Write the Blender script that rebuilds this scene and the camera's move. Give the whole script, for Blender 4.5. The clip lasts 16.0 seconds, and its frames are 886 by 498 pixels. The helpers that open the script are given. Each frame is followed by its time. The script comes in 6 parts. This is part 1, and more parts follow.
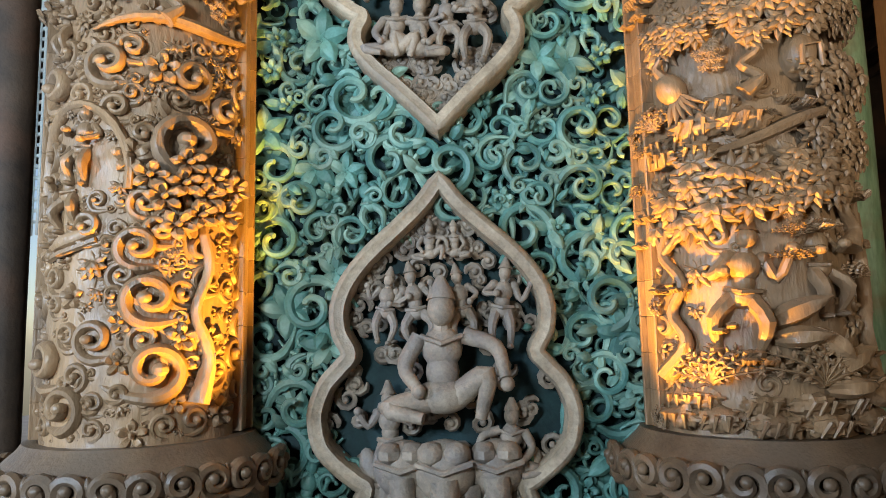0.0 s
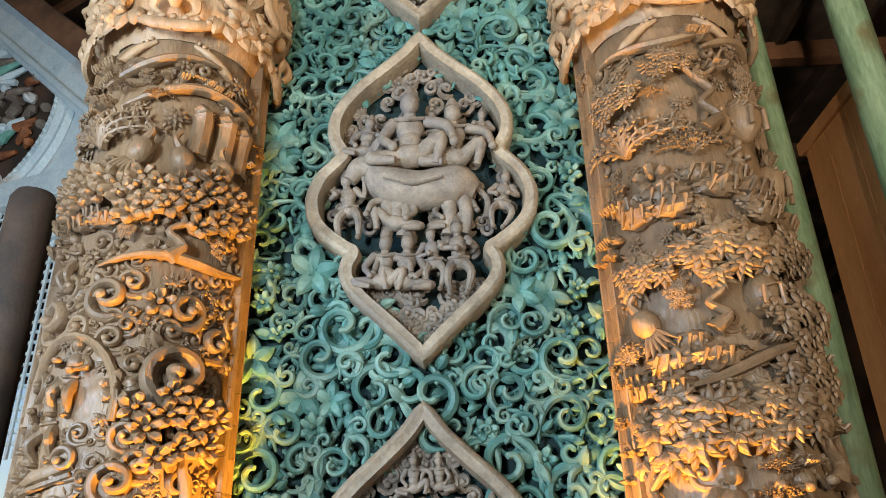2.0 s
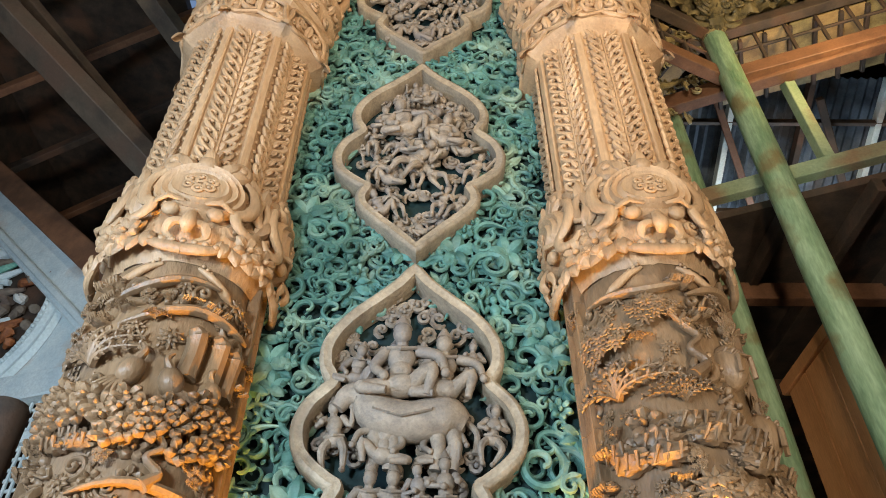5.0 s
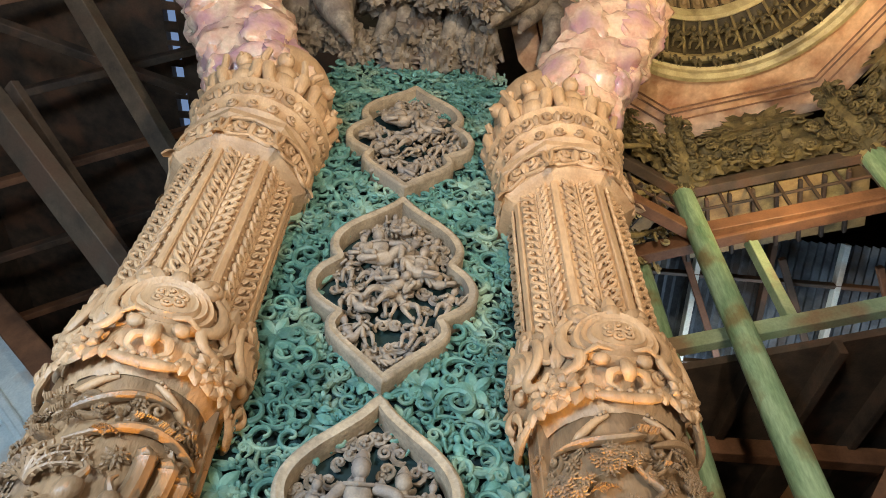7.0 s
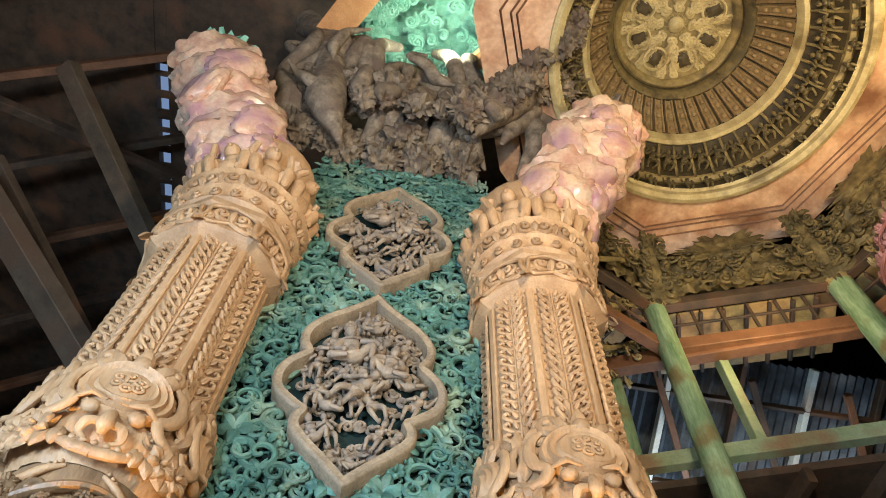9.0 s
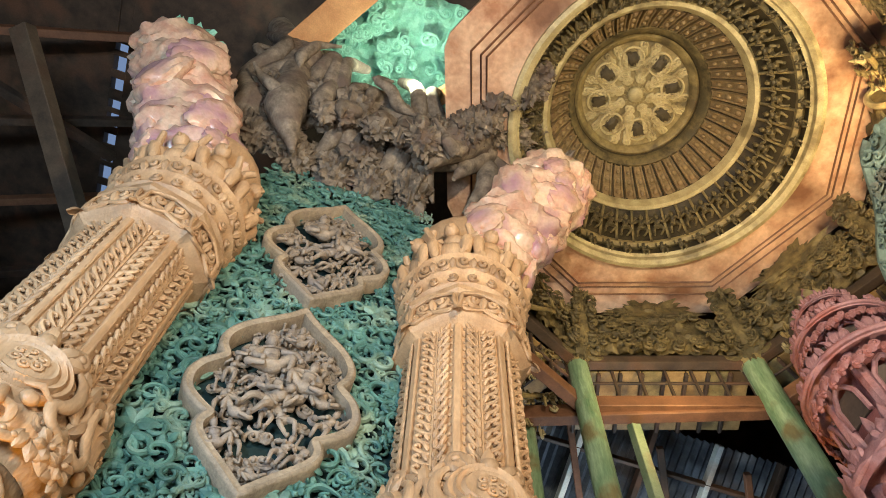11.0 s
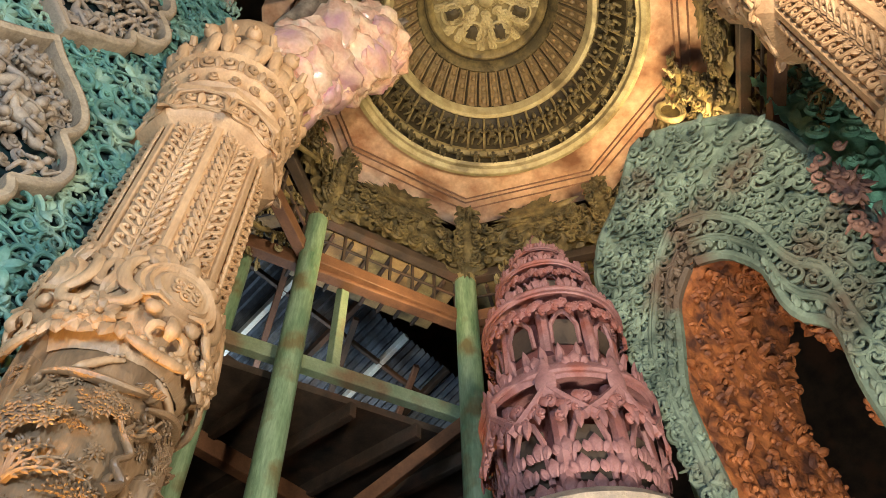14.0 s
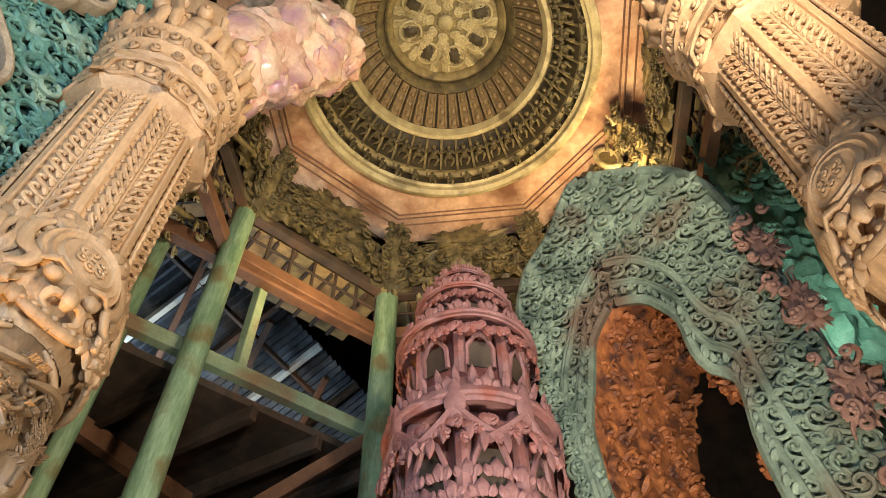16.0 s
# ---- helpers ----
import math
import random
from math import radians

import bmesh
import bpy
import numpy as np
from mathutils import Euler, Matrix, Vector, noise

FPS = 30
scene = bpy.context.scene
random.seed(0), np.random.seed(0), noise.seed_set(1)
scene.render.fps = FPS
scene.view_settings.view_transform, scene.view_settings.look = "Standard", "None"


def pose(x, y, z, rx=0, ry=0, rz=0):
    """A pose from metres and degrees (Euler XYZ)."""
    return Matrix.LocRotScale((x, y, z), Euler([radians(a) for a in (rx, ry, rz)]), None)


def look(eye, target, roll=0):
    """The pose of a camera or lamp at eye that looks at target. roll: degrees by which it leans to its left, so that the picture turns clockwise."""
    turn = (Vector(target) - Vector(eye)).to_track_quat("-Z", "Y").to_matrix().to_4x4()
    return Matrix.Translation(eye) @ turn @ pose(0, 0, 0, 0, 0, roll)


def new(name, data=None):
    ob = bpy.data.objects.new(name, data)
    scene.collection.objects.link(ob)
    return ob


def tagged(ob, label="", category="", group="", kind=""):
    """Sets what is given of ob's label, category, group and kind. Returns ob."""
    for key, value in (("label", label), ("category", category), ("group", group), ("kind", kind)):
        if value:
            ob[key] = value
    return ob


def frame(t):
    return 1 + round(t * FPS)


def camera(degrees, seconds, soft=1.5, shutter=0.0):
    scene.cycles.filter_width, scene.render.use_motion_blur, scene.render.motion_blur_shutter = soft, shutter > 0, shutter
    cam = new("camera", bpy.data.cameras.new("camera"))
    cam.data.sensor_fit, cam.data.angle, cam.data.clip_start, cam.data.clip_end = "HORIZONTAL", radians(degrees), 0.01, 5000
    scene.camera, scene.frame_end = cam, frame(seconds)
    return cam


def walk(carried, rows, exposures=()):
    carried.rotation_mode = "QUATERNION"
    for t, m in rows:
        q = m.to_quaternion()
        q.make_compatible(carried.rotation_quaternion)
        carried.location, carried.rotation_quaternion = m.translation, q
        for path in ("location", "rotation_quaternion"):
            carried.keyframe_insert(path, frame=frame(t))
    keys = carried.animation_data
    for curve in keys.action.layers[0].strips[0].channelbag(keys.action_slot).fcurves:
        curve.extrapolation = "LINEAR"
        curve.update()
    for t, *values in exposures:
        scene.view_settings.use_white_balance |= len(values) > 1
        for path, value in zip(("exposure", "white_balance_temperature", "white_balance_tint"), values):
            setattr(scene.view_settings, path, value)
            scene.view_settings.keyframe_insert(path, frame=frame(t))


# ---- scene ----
cam = camera(64.09, 16.0, soft=0.9)
PATH = [
    (0.0, (0.207, -3.508, 1.381), (0.094, -1.526, 1.627), -1.25),
    (0.5, (0.213, -3.551, 1.384), (0.125, -1.592, 1.780), -1.28),
    (1.0, (0.223, -3.575, 1.388), (0.148, -1.653, 1.937), -1.29),
    (1.5, (0.227, -3.585, 1.411), (0.163, -1.708, 2.097), -1.34),
    (2.0, (0.222, -3.601, 1.438), (0.166, -1.778, 2.258), -1.47),
    (2.5, (0.204, -3.627, 1.460), (0.157, -1.865, 2.404), -1.52),
    (3.0, (0.186, -3.647, 1.484), (0.145, -1.944, 2.531), -1.44),
    (3.5, (0.175, -3.653, 1.503), (0.142, -2.006, 2.637), -1.26),
    (4.0, (0.166, -3.658, 1.509), (0.144, -2.061, 2.714), -0.99),
    (4.2, (0.164, -3.660, 1.512), (0.146, -2.080, 2.737), -0.79),
    (6.3, (0.149, -3.685, 1.525), (0.204, -2.349, 3.012), 1.51),
    (6.5, (0.148, -3.686, 1.523), (0.208, -2.378, 3.035), 1.65),
    (7.0, (0.149, -3.693, 1.532), (0.225, -2.455, 3.102), 2.08),
    (7.5, (0.151, -3.698, 1.540), (0.239, -2.532, 3.162), 2.45),
    (8.0, (0.151, -3.701, 1.542), (0.248, -2.601, 3.210), 2.77),
    (8.5, (0.148, -3.700, 1.540), (0.253, -2.662, 3.246), 3.06),
    (8.7, (0.147, -3.701, 1.539), (0.255, -2.680, 3.256), 3.15),
    (10.8, (0.167, -3.646, 1.518), (0.387, -2.771, 3.303), 3.73),
    (11.0, (0.166, -3.645, 1.518), (0.423, -2.773, 3.299), 3.26),
    (11.5, (0.168, -3.639, 1.528), (0.539, -2.770, 3.290), 1.92),
    (12.0, (0.173, -3.634, 1.531), (0.689, -2.768, 3.258), 0.40),
    (12.5, (0.176, -3.631, 1.528), (0.847, -2.774, 3.206), -0.66),
    (13.0, (0.183, -3.628, 1.525), (1.001, -2.788, 3.145), -1.07),
    (13.5, (0.192, -3.623, 1.527), (1.114, -2.812, 3.106), -1.27),
    (14.0, (0.201, -3.615, 1.522), (1.177, -2.841, 3.086), -1.47),
    (14.5, (0.216, -3.608, 1.522), (1.217, -2.870, 3.089), -1.38),
    (15.0, (0.239, -3.596, 1.524), (1.256, -2.903, 3.101), -1.25),
    (15.5, (0.260, -3.581, 1.525), (1.294, -2.939, 3.112), -1.23),
    (16.0, (0.283, -3.559, 1.526), (1.334, -2.981, 3.127), -1.43),
]
walk(cam, [(t, look(eye, target, roll)) for t, eye, target, roll in PATH])

# ---- light ----
world = bpy.data.worlds.new("world")
scene.world = world
world.use_nodes = True
wn = world.node_tree.nodes
sky = wn.new("ShaderNodeTexSky")
sky.sky_type, sky.sun_disc = "NISHITA", False
sky.sun_elevation, sky.sun_rotation = radians(35), radians(250)
world.node_tree.links.new(sky.outputs[0], wn["Background"].inputs[0])
wn["Background"].inputs[1].default_value = 0.15


def lamp(name, eye, target, kind, power, colour, size=0.3, spread=70):
    data = bpy.data.lights.new(name, kind)
    data.energy, data.color = power, colour
    if kind == "AREA":
        data.size = size
    else:
        data.shadow_soft_size = size
    if kind == "SPOT":
        data.spot_size, data.spot_blend = radians(spread), 0.6
    ob = new(name, data)
    ob.matrix_world = look(eye, target)
    return ob


COOL = (0.72, 0.86, 1.0)
lamp("sun", (-8, -6, 9), (0, 0, 2), "SUN", 2.0, (1.0, 0.93, 0.82), 0.01)
lamp("daylight_opening", (-4.9, -4.2, 2.4), (-1.6, -0.2, 3.6), "AREA", 310, (0.48, 0.70, 1.0), 0.7)
# Added fill in daylight colour for the pale side wall; no doorway is there.
lamp("daylight_doorway", (-1.9, -5.0, 2.4), (-3.6, 1.4, 4.8), "AREA", 330, (0.68, 0.85, 1.0), 0.9)
lamp("floor_uplight_west", (-0.12, -0.85, 0.2), (-1.5, -0.45, 2.7), "SPOT", 1150, (1.0, 0.50, 0.05), 0.03, 40)
lamp("floor_uplight_east", (0.12, -0.85, 0.2), (1.5, -0.45, 2.7), "SPOT", 1150, (1.0, 0.50, 0.05), 0.03, 40)
lamp("hall_uplight", (1.0, -4.95, 5.2), (1.2, -1.5, 11.2), "AREA", 320, (1.0, 0.86, 0.65), 0.2)
lamp("dome_uplight", (5.2, -3.0, 8.7), (3.75, -1.8, 12.5), "AREA", 105, (1.0, 0.76, 0.40), 0.2)
lamp("frieze_spot", (5.9, -3.3, 9.6), (6.3, -3.9, 11.0), "AREA", 30, (1.0, 0.68, 0.28), 0.3)
lamp("ceiling_lamp_green", (0.3, -1.2, 11.6), (0.5, -1.0, 14), "AREA", 70, (0.85, 1.0, 0.80), 0.3)
# Added fill that brightens posts, shrine and boards; no fitting hangs here.
lamp("hall_lamp", (2.4, -3.5, 2.0), (4.3, -0.8, 6.5), "AREA", 125, (1.0, 0.90, 0.72), 0.3)
lamp("screen_lamp", (4.95, -4.4, 5.6), (6.1, -5.2, 8.2), "AREA", 9, (0.92, 1.0, 0.86), 0.2)
lamp("gallery_lamp", (4.5, 0.2, 8.1), (4.6, 1.3, 9.5), "AREA", 30, (1.0, 0.74, 0.36), 0.15)
lamp("aisle_daylight", (5.5, 5.0, 7.4), (5.0, 4.0, 9.5), "AREA", 120, COOL, 1.6)


# ---- materials ----
def material(name, a, b, c=None, rough=0.6, scale=6.0, bump=0.25, fine=60.0, metal=0.0, stretch=(1, 1, 1), worn=0.35, spec=0.4):
    m = bpy.data.materials.new(name)
    m.use_nodes = True
    nt = m.node_tree
    n, link = nt.nodes, nt.links.new
    bsdf = n["Principled BSDF"]
    co = n.new("ShaderNodeTexCoord")
    mp = n.new("ShaderNodeMapping")
    mp.inputs["Scale"].default_value = stretch
    link(co.outputs["Object"], mp.inputs[0])
    big = n.new("ShaderNodeTexNoise")
    big.inputs["Scale"].default_value, big.inputs["Detail"].default_value, big.inputs["Roughness"].default_value = scale, 5, 0.65
    link(mp.outputs[0], big.inputs["Vector"])
    small = n.new("ShaderNodeTexNoise")
    small.inputs["Scale"].default_value, small.inputs["Detail"].default_value = fine, 3
    link(mp.outputs[0], small.inputs["Vector"])
    ramp = n.new("ShaderNodeValToRGB")
    ramp.color_ramp.elements[0].position, ramp.color_ramp.elements[1].position = 0.32, 0.68
    ramp.color_ramp.elements[0].color, ramp.color_ramp.elements[1].color = (*a, 1), (*b, 1)
    link(big.outputs[0], ramp.inputs[0])
    out = ramp.outputs[0]
    if c:
        patch = n.new("ShaderNodeTexNoise")
        patch.inputs["Scale"].default_value, patch.inputs["Detail"].default_value = scale * 0.45, 6
        link(co.outputs["Object"], patch.inputs["Vector"])
        cut = n.new("ShaderNodeValToRGB")
        cut.color_ramp.elements[0].position, cut.color_ramp.elements[1].position = 0.52, 0.66
        link(patch.outputs[0], cut.inputs[0])
        mix = n.new("ShaderNodeMix")
        mix.data_type = "RGBA"
        link(cut.outputs[0], mix.inputs["Factor"])
        link(out, mix.inputs["A"])
        mix.inputs["B"].default_value = (*c, 1)
        out = mix.outputs["Result"]
    # fine grain and a little change from piece to piece
    info = n.new("ShaderNodeObjectInfo")
    isl = n.new("ShaderNodeNewGeometry")
    add = n.new("ShaderNodeMath")
    link(info.outputs["Random"], add.inputs[0])
    link(isl.outputs["Random Per Island"], add.inputs[1])
    rng = n.new("ShaderNodeMapRange")
    rng.inputs["From Max"].default_value = 2.0
    rng.inputs["To Min"].default_value, rng.inputs["To Max"].default_value = 1 - worn * 0.6, 1 + worn * 0.6
    link(add.outputs[0], rng.inputs["Value"])
    gr = n.new("ShaderNodeMapRange")
    gr.inputs["To Min"].default_value, gr.inputs["To Max"].default_value = 0.75, 1.25
    link(small.outputs[0], gr.inputs["Value"])
    mul = n.new("ShaderNodeMath")
    mul.operation = "MULTIPLY"
    link(rng.outputs[0], mul.inputs[0])
    link(gr.outputs[0], mul.inputs[1])
    sc = n.new("ShaderNodeVectorMath")
    sc.operation = "SCALE"
    link(out, sc.inputs[0])
    link(mul.outputs[0], sc.inputs["Scale"])
    link(sc.outputs[0], bsdf.inputs["Base Color"])
    bsdf.inputs["Roughness"].default_value, bsdf.inputs["Metallic"].default_value = rough, metal
    bsdf.inputs["Specular IOR Level"].default_value = spec
    both = n.new("ShaderNodeMath")
    link(big.outputs[0], both.inputs[0])
    link(small.outputs[0], both.inputs[1])
    bm = n.new("ShaderNodeBump")
    bm.inputs["Strength"].default_value, bm.inputs["Distance"].default_value = bump, 0.01
    link(both.outputs[0], bm.inputs["Height"])
    link(bm.outputs[0], bsdf.inputs["Normal"])
    return m


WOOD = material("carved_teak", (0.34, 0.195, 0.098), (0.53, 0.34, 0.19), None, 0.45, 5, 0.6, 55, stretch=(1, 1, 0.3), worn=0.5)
# Darker copy of the teak: dimmer light low on the pillars, put into colour.
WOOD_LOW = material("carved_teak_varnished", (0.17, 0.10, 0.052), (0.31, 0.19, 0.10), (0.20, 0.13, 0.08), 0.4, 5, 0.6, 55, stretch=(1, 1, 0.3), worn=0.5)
# Dark brown teak for the pedestals.
WOOD_DARK = material("smoked_teak", (0.10, 0.060, 0.034), (0.20, 0.125, 0.07), (0.13, 0.09, 0.06), 0.42, 5, 0.3, 70)
GREY_WOOD = material("weathered_teak", (0.17, 0.135, 0.105), (0.37, 0.285, 0.205), (0.22, 0.18, 0.15), 0.62, 9, 0.5, 60)
FRAME = material("medallion_frame_wood", (0.22, 0.165, 0.11), (0.44, 0.34, 0.23), (0.28, 0.22, 0.16), 0.6, 5, 0.6, 40)
GREEN = material("worn_green_paint", (0.042, 0.125, 0.108), (0.14, 0.295, 0.24), (0.26, 0.36, 0.265), 0.5, 5, 0.3, 60, worn=0.7)
# Near-black green: shade behind the carving is put into the ground's colour.
GREEN_SHADE = material("deep_green_ground", (0.006, 0.018, 0.019), (0.014, 0.042, 0.042), None, 0.75, 5, 0.3, 50)
POST = material("green_painted_post", (0.12, 0.22, 0.11), (0.36, 0.48, 0.29), (0.21, 0.18, 0.08), 0.5, 5, 0.6, 40, stretch=(1, 1, 0.2), worn=0.25)
BEAM_GREEN = material("green_beam", (0.20, 0.27, 0.15), (0.32, 0.38, 0.24), (0.24, 0.16, 0.09), 0.6, 3, 0.3, 40)
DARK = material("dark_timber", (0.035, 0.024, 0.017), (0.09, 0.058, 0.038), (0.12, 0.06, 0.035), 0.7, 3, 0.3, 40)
ATTIC = material("dusty_brown_timber", (0.05, 0.034, 0.022), (0.115, 0.08, 0.05), (0.09, 0.05, 0.03), 0.7, 3, 0.3, 40)
RED_BEAM = material("reddish_timber", (0.12, 0.055, 0.03), (0.24, 0.11, 0.055), None, 0.6, 3, 0.3, 40)
ORANGE = material("orange_teak_boards", (0.50, 0.22, 0.085), (0.68, 0.35, 0.15), None, 0.35, 3, 0.2, 50, stretch=(1, 1, 0.2))
PALE = material("pale_blue_paint", (0.50, 0.58, 0.58), (0.70, 0.74, 0.70), (0.55, 0.45, 0.36), 0.6, 3, 0.2, 40)
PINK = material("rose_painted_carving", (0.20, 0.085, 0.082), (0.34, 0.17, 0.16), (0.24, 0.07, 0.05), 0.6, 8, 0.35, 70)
# Red inner wall, with the shade under the canopies put into its colour.
PINK_SHADED = material("deep_rose_wall", (0.10, 0.028, 0.024), (0.20, 0.065, 0.055), None, 0.65, 8, 0.35, 70)
RED_FIG = material("faded_red_carving", (0.20, 0.10, 0.075), (0.34, 0.19, 0.14), None, 0.6, 8, 0.35, 70)
RUST = material("rust_orange_carving", (0.15, 0.045, 0.018), (0.42, 0.14, 0.04), (0.08, 0.03, 0.018), 0.65, 12, 1.0, 30)
ARCH = material("mossy_green_carving", (0.06, 0.085, 0.062), (0.25, 0.31, 0.225), (0.12, 0.082, 0.055), 0.6, 2.6, 0.7, 45, worn=0.6)
GOLD = material("dull_gold_carving", (0.16, 0.115, 0.045), (0.34, 0.26, 0.11), (0.10, 0.075, 0.035), 0.55, 6, 0.4, 60)
GOLD_PALE = material("pale_gold_carving", (0.36, 0.28, 0.13), (0.55, 0.46, 0.25), (0.20, 0.15, 0.07), 0.5, 6, 0.4, 60)
# Darker gold for friezes, brackets and niche figures.
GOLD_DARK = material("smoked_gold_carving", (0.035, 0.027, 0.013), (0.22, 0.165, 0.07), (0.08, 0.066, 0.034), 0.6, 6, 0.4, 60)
# Gold with the shade of the dome's recesses put into its colour.
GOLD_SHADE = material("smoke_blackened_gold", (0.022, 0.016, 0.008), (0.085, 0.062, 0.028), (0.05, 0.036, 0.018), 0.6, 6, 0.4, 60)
GOLD_BROWN = material("brown_gilt_carving", (0.15, 0.10, 0.045), (0.31, 0.215, 0.105), (0.21, 0.13, 0.065), 0.5, 9, 0.5, 60)
SOFFIT = material("salmon_ceiling_paint", (0.34, 0.15, 0.075), (0.68, 0.45, 0.29), (0.18, 0.08, 0.04), 0.6, 2.2, 1.0, 16)
ROOT = material("dark_driftwood", (0.09, 0.068, 0.05), (0.33, 0.26, 0.19), (0.15, 0.105, 0.08), 0.75, 6, 1.0, 30)
CRYSTAL = material("rose_resin", (0.55, 0.30, 0.22), (0.78, 0.58, 0.42), (0.44, 0.24, 0.28), 0.25, 3.5, 0.5, 25, spec=0.6)
CRYSTAL.node_tree.nodes["Principled BSDF"].inputs["Subsurface Weight"].default_value = 0.35
CRYSTAL.node_tree.nodes["Principled BSDF"].inputs["Subsurface Radius"].default_value = (0.12, 0.06, 0.05)
MINT = material("mint_carving", (0.13, 0.34, 0.25), (0.28, 0.55, 0.42), None, 0.6, 6, 0.4, 50)
ROOF = material("corrugated_roof", (0.035, 0.045, 0.06), (0.14, 0.17, 0.20), (0.06, 0.045, 0.035), 0.5, 3, 0.2, 40)
GALLERY = material("ochre_gallery_boards", (0.22, 0.13, 0.05), (0.46, 0.30, 0.12), (0.12, 0.07, 0.03), 0.6, 3, 0.4, 40)
STONE = material("floor_stone", (0.20, 0.17, 0.14), (0.30, 0.26, 0.22), None, 0.5, 3, 0.3, 40)


# ---- shape helpers ----
class Shape:
    """Collects pieces into one mesh."""

    def __init__(self):
        self.v, self.f, self.n = [], [], 0

    def add(self, piece, m=None):
        v, f = piece
        v = np.asarray(v, float)
        if m is not None:
            a = np.array(m)
            v = v @ a[:3, :3].T + a[:3, 3]
        self.v.append(v)
        k = self.n
        self.f.extend([tuple(i + k for i in face) for face in f])
        self.n += len(v)
        return self

    def bend(self, fn):
        self.v = [fn(np.concatenate(self.v))] if self.v else []
        return self

    def piece(self):
        return np.concatenate(self.v), self.f

    def mesh(self, name, mat, smooth=True):
        me = bpy.data.meshes.new(name)
        me.from_pydata(np.concatenate(self.v).tolist(), [], self.f)
        me.materials.append(mat)
        if smooth:
            me.polygons.foreach_set("use_smooth", [True] * len(me.polygons))
            me.set_sharp_from_angle(angle=radians(42))
        return me


def part(name, shape, mat, parent=None, label="", smooth=True, at=None):
    me = shape if isinstance(shape, bpy.types.Mesh) else shape.mesh(name, mat, smooth)
    ob = new(name, me)
    if parent is not None:
        ob.parent = parent
    if at is not None:
        ob.matrix_basis = at
    if label:
        tagged(ob, label)
    return ob


def thing(name, label, category, at=(0, 0, 0), turn=0.0, group="", kind=""):
    ob = new(name)
    ob.matrix_basis = pose(*at, 0, 0, turn)
    return tagged(ob, label, category, group, kind)


def sphere(nu=10, nv=6):
    v, f = [(0, 0, 1)], []
    for j in range(1, nv):
        p = math.pi * j / nv
        v += [(math.sin(p) * math.cos(2 * math.pi * i / nu), math.sin(p) * math.sin(2 * math.pi * i / nu), math.cos(p)) for i in range(nu)]
    v.append((0, 0, -1))
    for i in range(nu):
        k = (i + 1) % nu
        f.append((0, 1 + i, 1 + k))
        for j in range(nv - 2):
            a, b = 1 + j * nu, 1 + (j + 1) * nu
            f.append((a + i, b + i, b + k, a + k))
        a = 1 + (nv - 2) * nu
        f.append((a + k, a + i, len(v) - 1))
    return np.array(v), f


BALL, BALL_S = sphere(12, 8), sphere(8, 5)


def blob(x, y, z, sx, sy=None, sz=None, rx=0, ry=0, rz=0):
    sy, sz = sx if sy is None else sy, sx if sz is None else sz
    return pose(x, y, z, rx, ry, rz) @ Matrix.Diagonal((sx, sy, sz, 1))


def box(x0, x1, y0, y1, z0, z1, b=0.008):
    """A box with chamfered long edges."""
    b = min(b, (x1 - x0) / 3, (y1 - y0) / 3, (z1 - z0) / 3)
    v, f = [], []
    for z, i in ((z0, b), (z0 + b, 0), (z1 - b, 0), (z1, b)):
        X0, X1, Y0, Y1 = x0 + i, x1 - i, y0 + i, y1 - i
        v += [(X0 + b, Y0, z), (X1 - b, Y0, z), (X1, Y0 + b, z), (X1, Y1 - b, z), (X1 - b, Y1, z), (X0 + b, Y1, z), (X0, Y1 - b, z), (X0, Y0 + b, z)]
    for j in range(3):
        for i in range(8):
            k = (i + 1) % 8
            f.append((8 * j + i, 8 * j + k, 8 * j + 8 + k, 8 * j + 8 + i))
    f += [tuple(range(7, -1, -1)), tuple(range(24, 32))]
    return np.array(v), f


def bar(a, b, w, h=None, bevel=0.008):
    """A squared timber from a to b."""
    a, b = Vector(a), Vector(b)
    d = b - a
    h = w if h is None else h
    v, f = box(-w / 2, w / 2, -h / 2, h / 2, 0, d.length, bevel)
    q = d.to_track_quat("Z", "Y").to_matrix()
    if abs(d.normalized().z) < 0.98:
        z = d.normalized()
        x = Vector((-z.y, z.x, 0)).normalized()
        y = z.cross(x)
        q = Matrix((x, y, z)).transposed()
    return np.array(v) @ np.array(q).T + np.array(a), f


def tube(points, radii, sides=6, flat=1.0, cap=True):
    """A tube along points; radii one number or one for each point; flat squashes it along y."""
    P = np.array(points, float)
    n = len(P)
    r = np.full(n, radii, float) if np.isscalar(radii) else np.array(radii, float)
    t = np.gradient(P, axis=0)
    t /= np.linalg.norm(t, axis=1, keepdims=True) + 1e-9
    ref = np.array([0, 1.0, 0]) if np.abs(t[:, 1]).mean() < 0.8 else np.array([1.0, 0, 0])
    s = np.cross(t, ref)
    s /= np.linalg.norm(s, axis=1, keepdims=True) + 1e-9
    u = np.cross(s, t)
    ang = np.arange(sides) * 2 * np.pi / sides
    v = (P[:, None] + r[:, None, None] * (np.cos(ang)[None, :, None] * s[:, None] + flat * np.sin(ang)[None, :, None] * u[:, None])).reshape(-1, 3)
    f = []
    for j in range(n - 1):
        for i in range(sides):
            k = (i + 1) % sides
            f.append((j * sides + i, j * sides + k, (j + 1) * sides + k, (j + 1) * sides + i))
    if cap:
        f += [tuple(range(sides - 1, -1, -1)), tuple(range((n - 1) * sides, n * sides))]
    return v, f


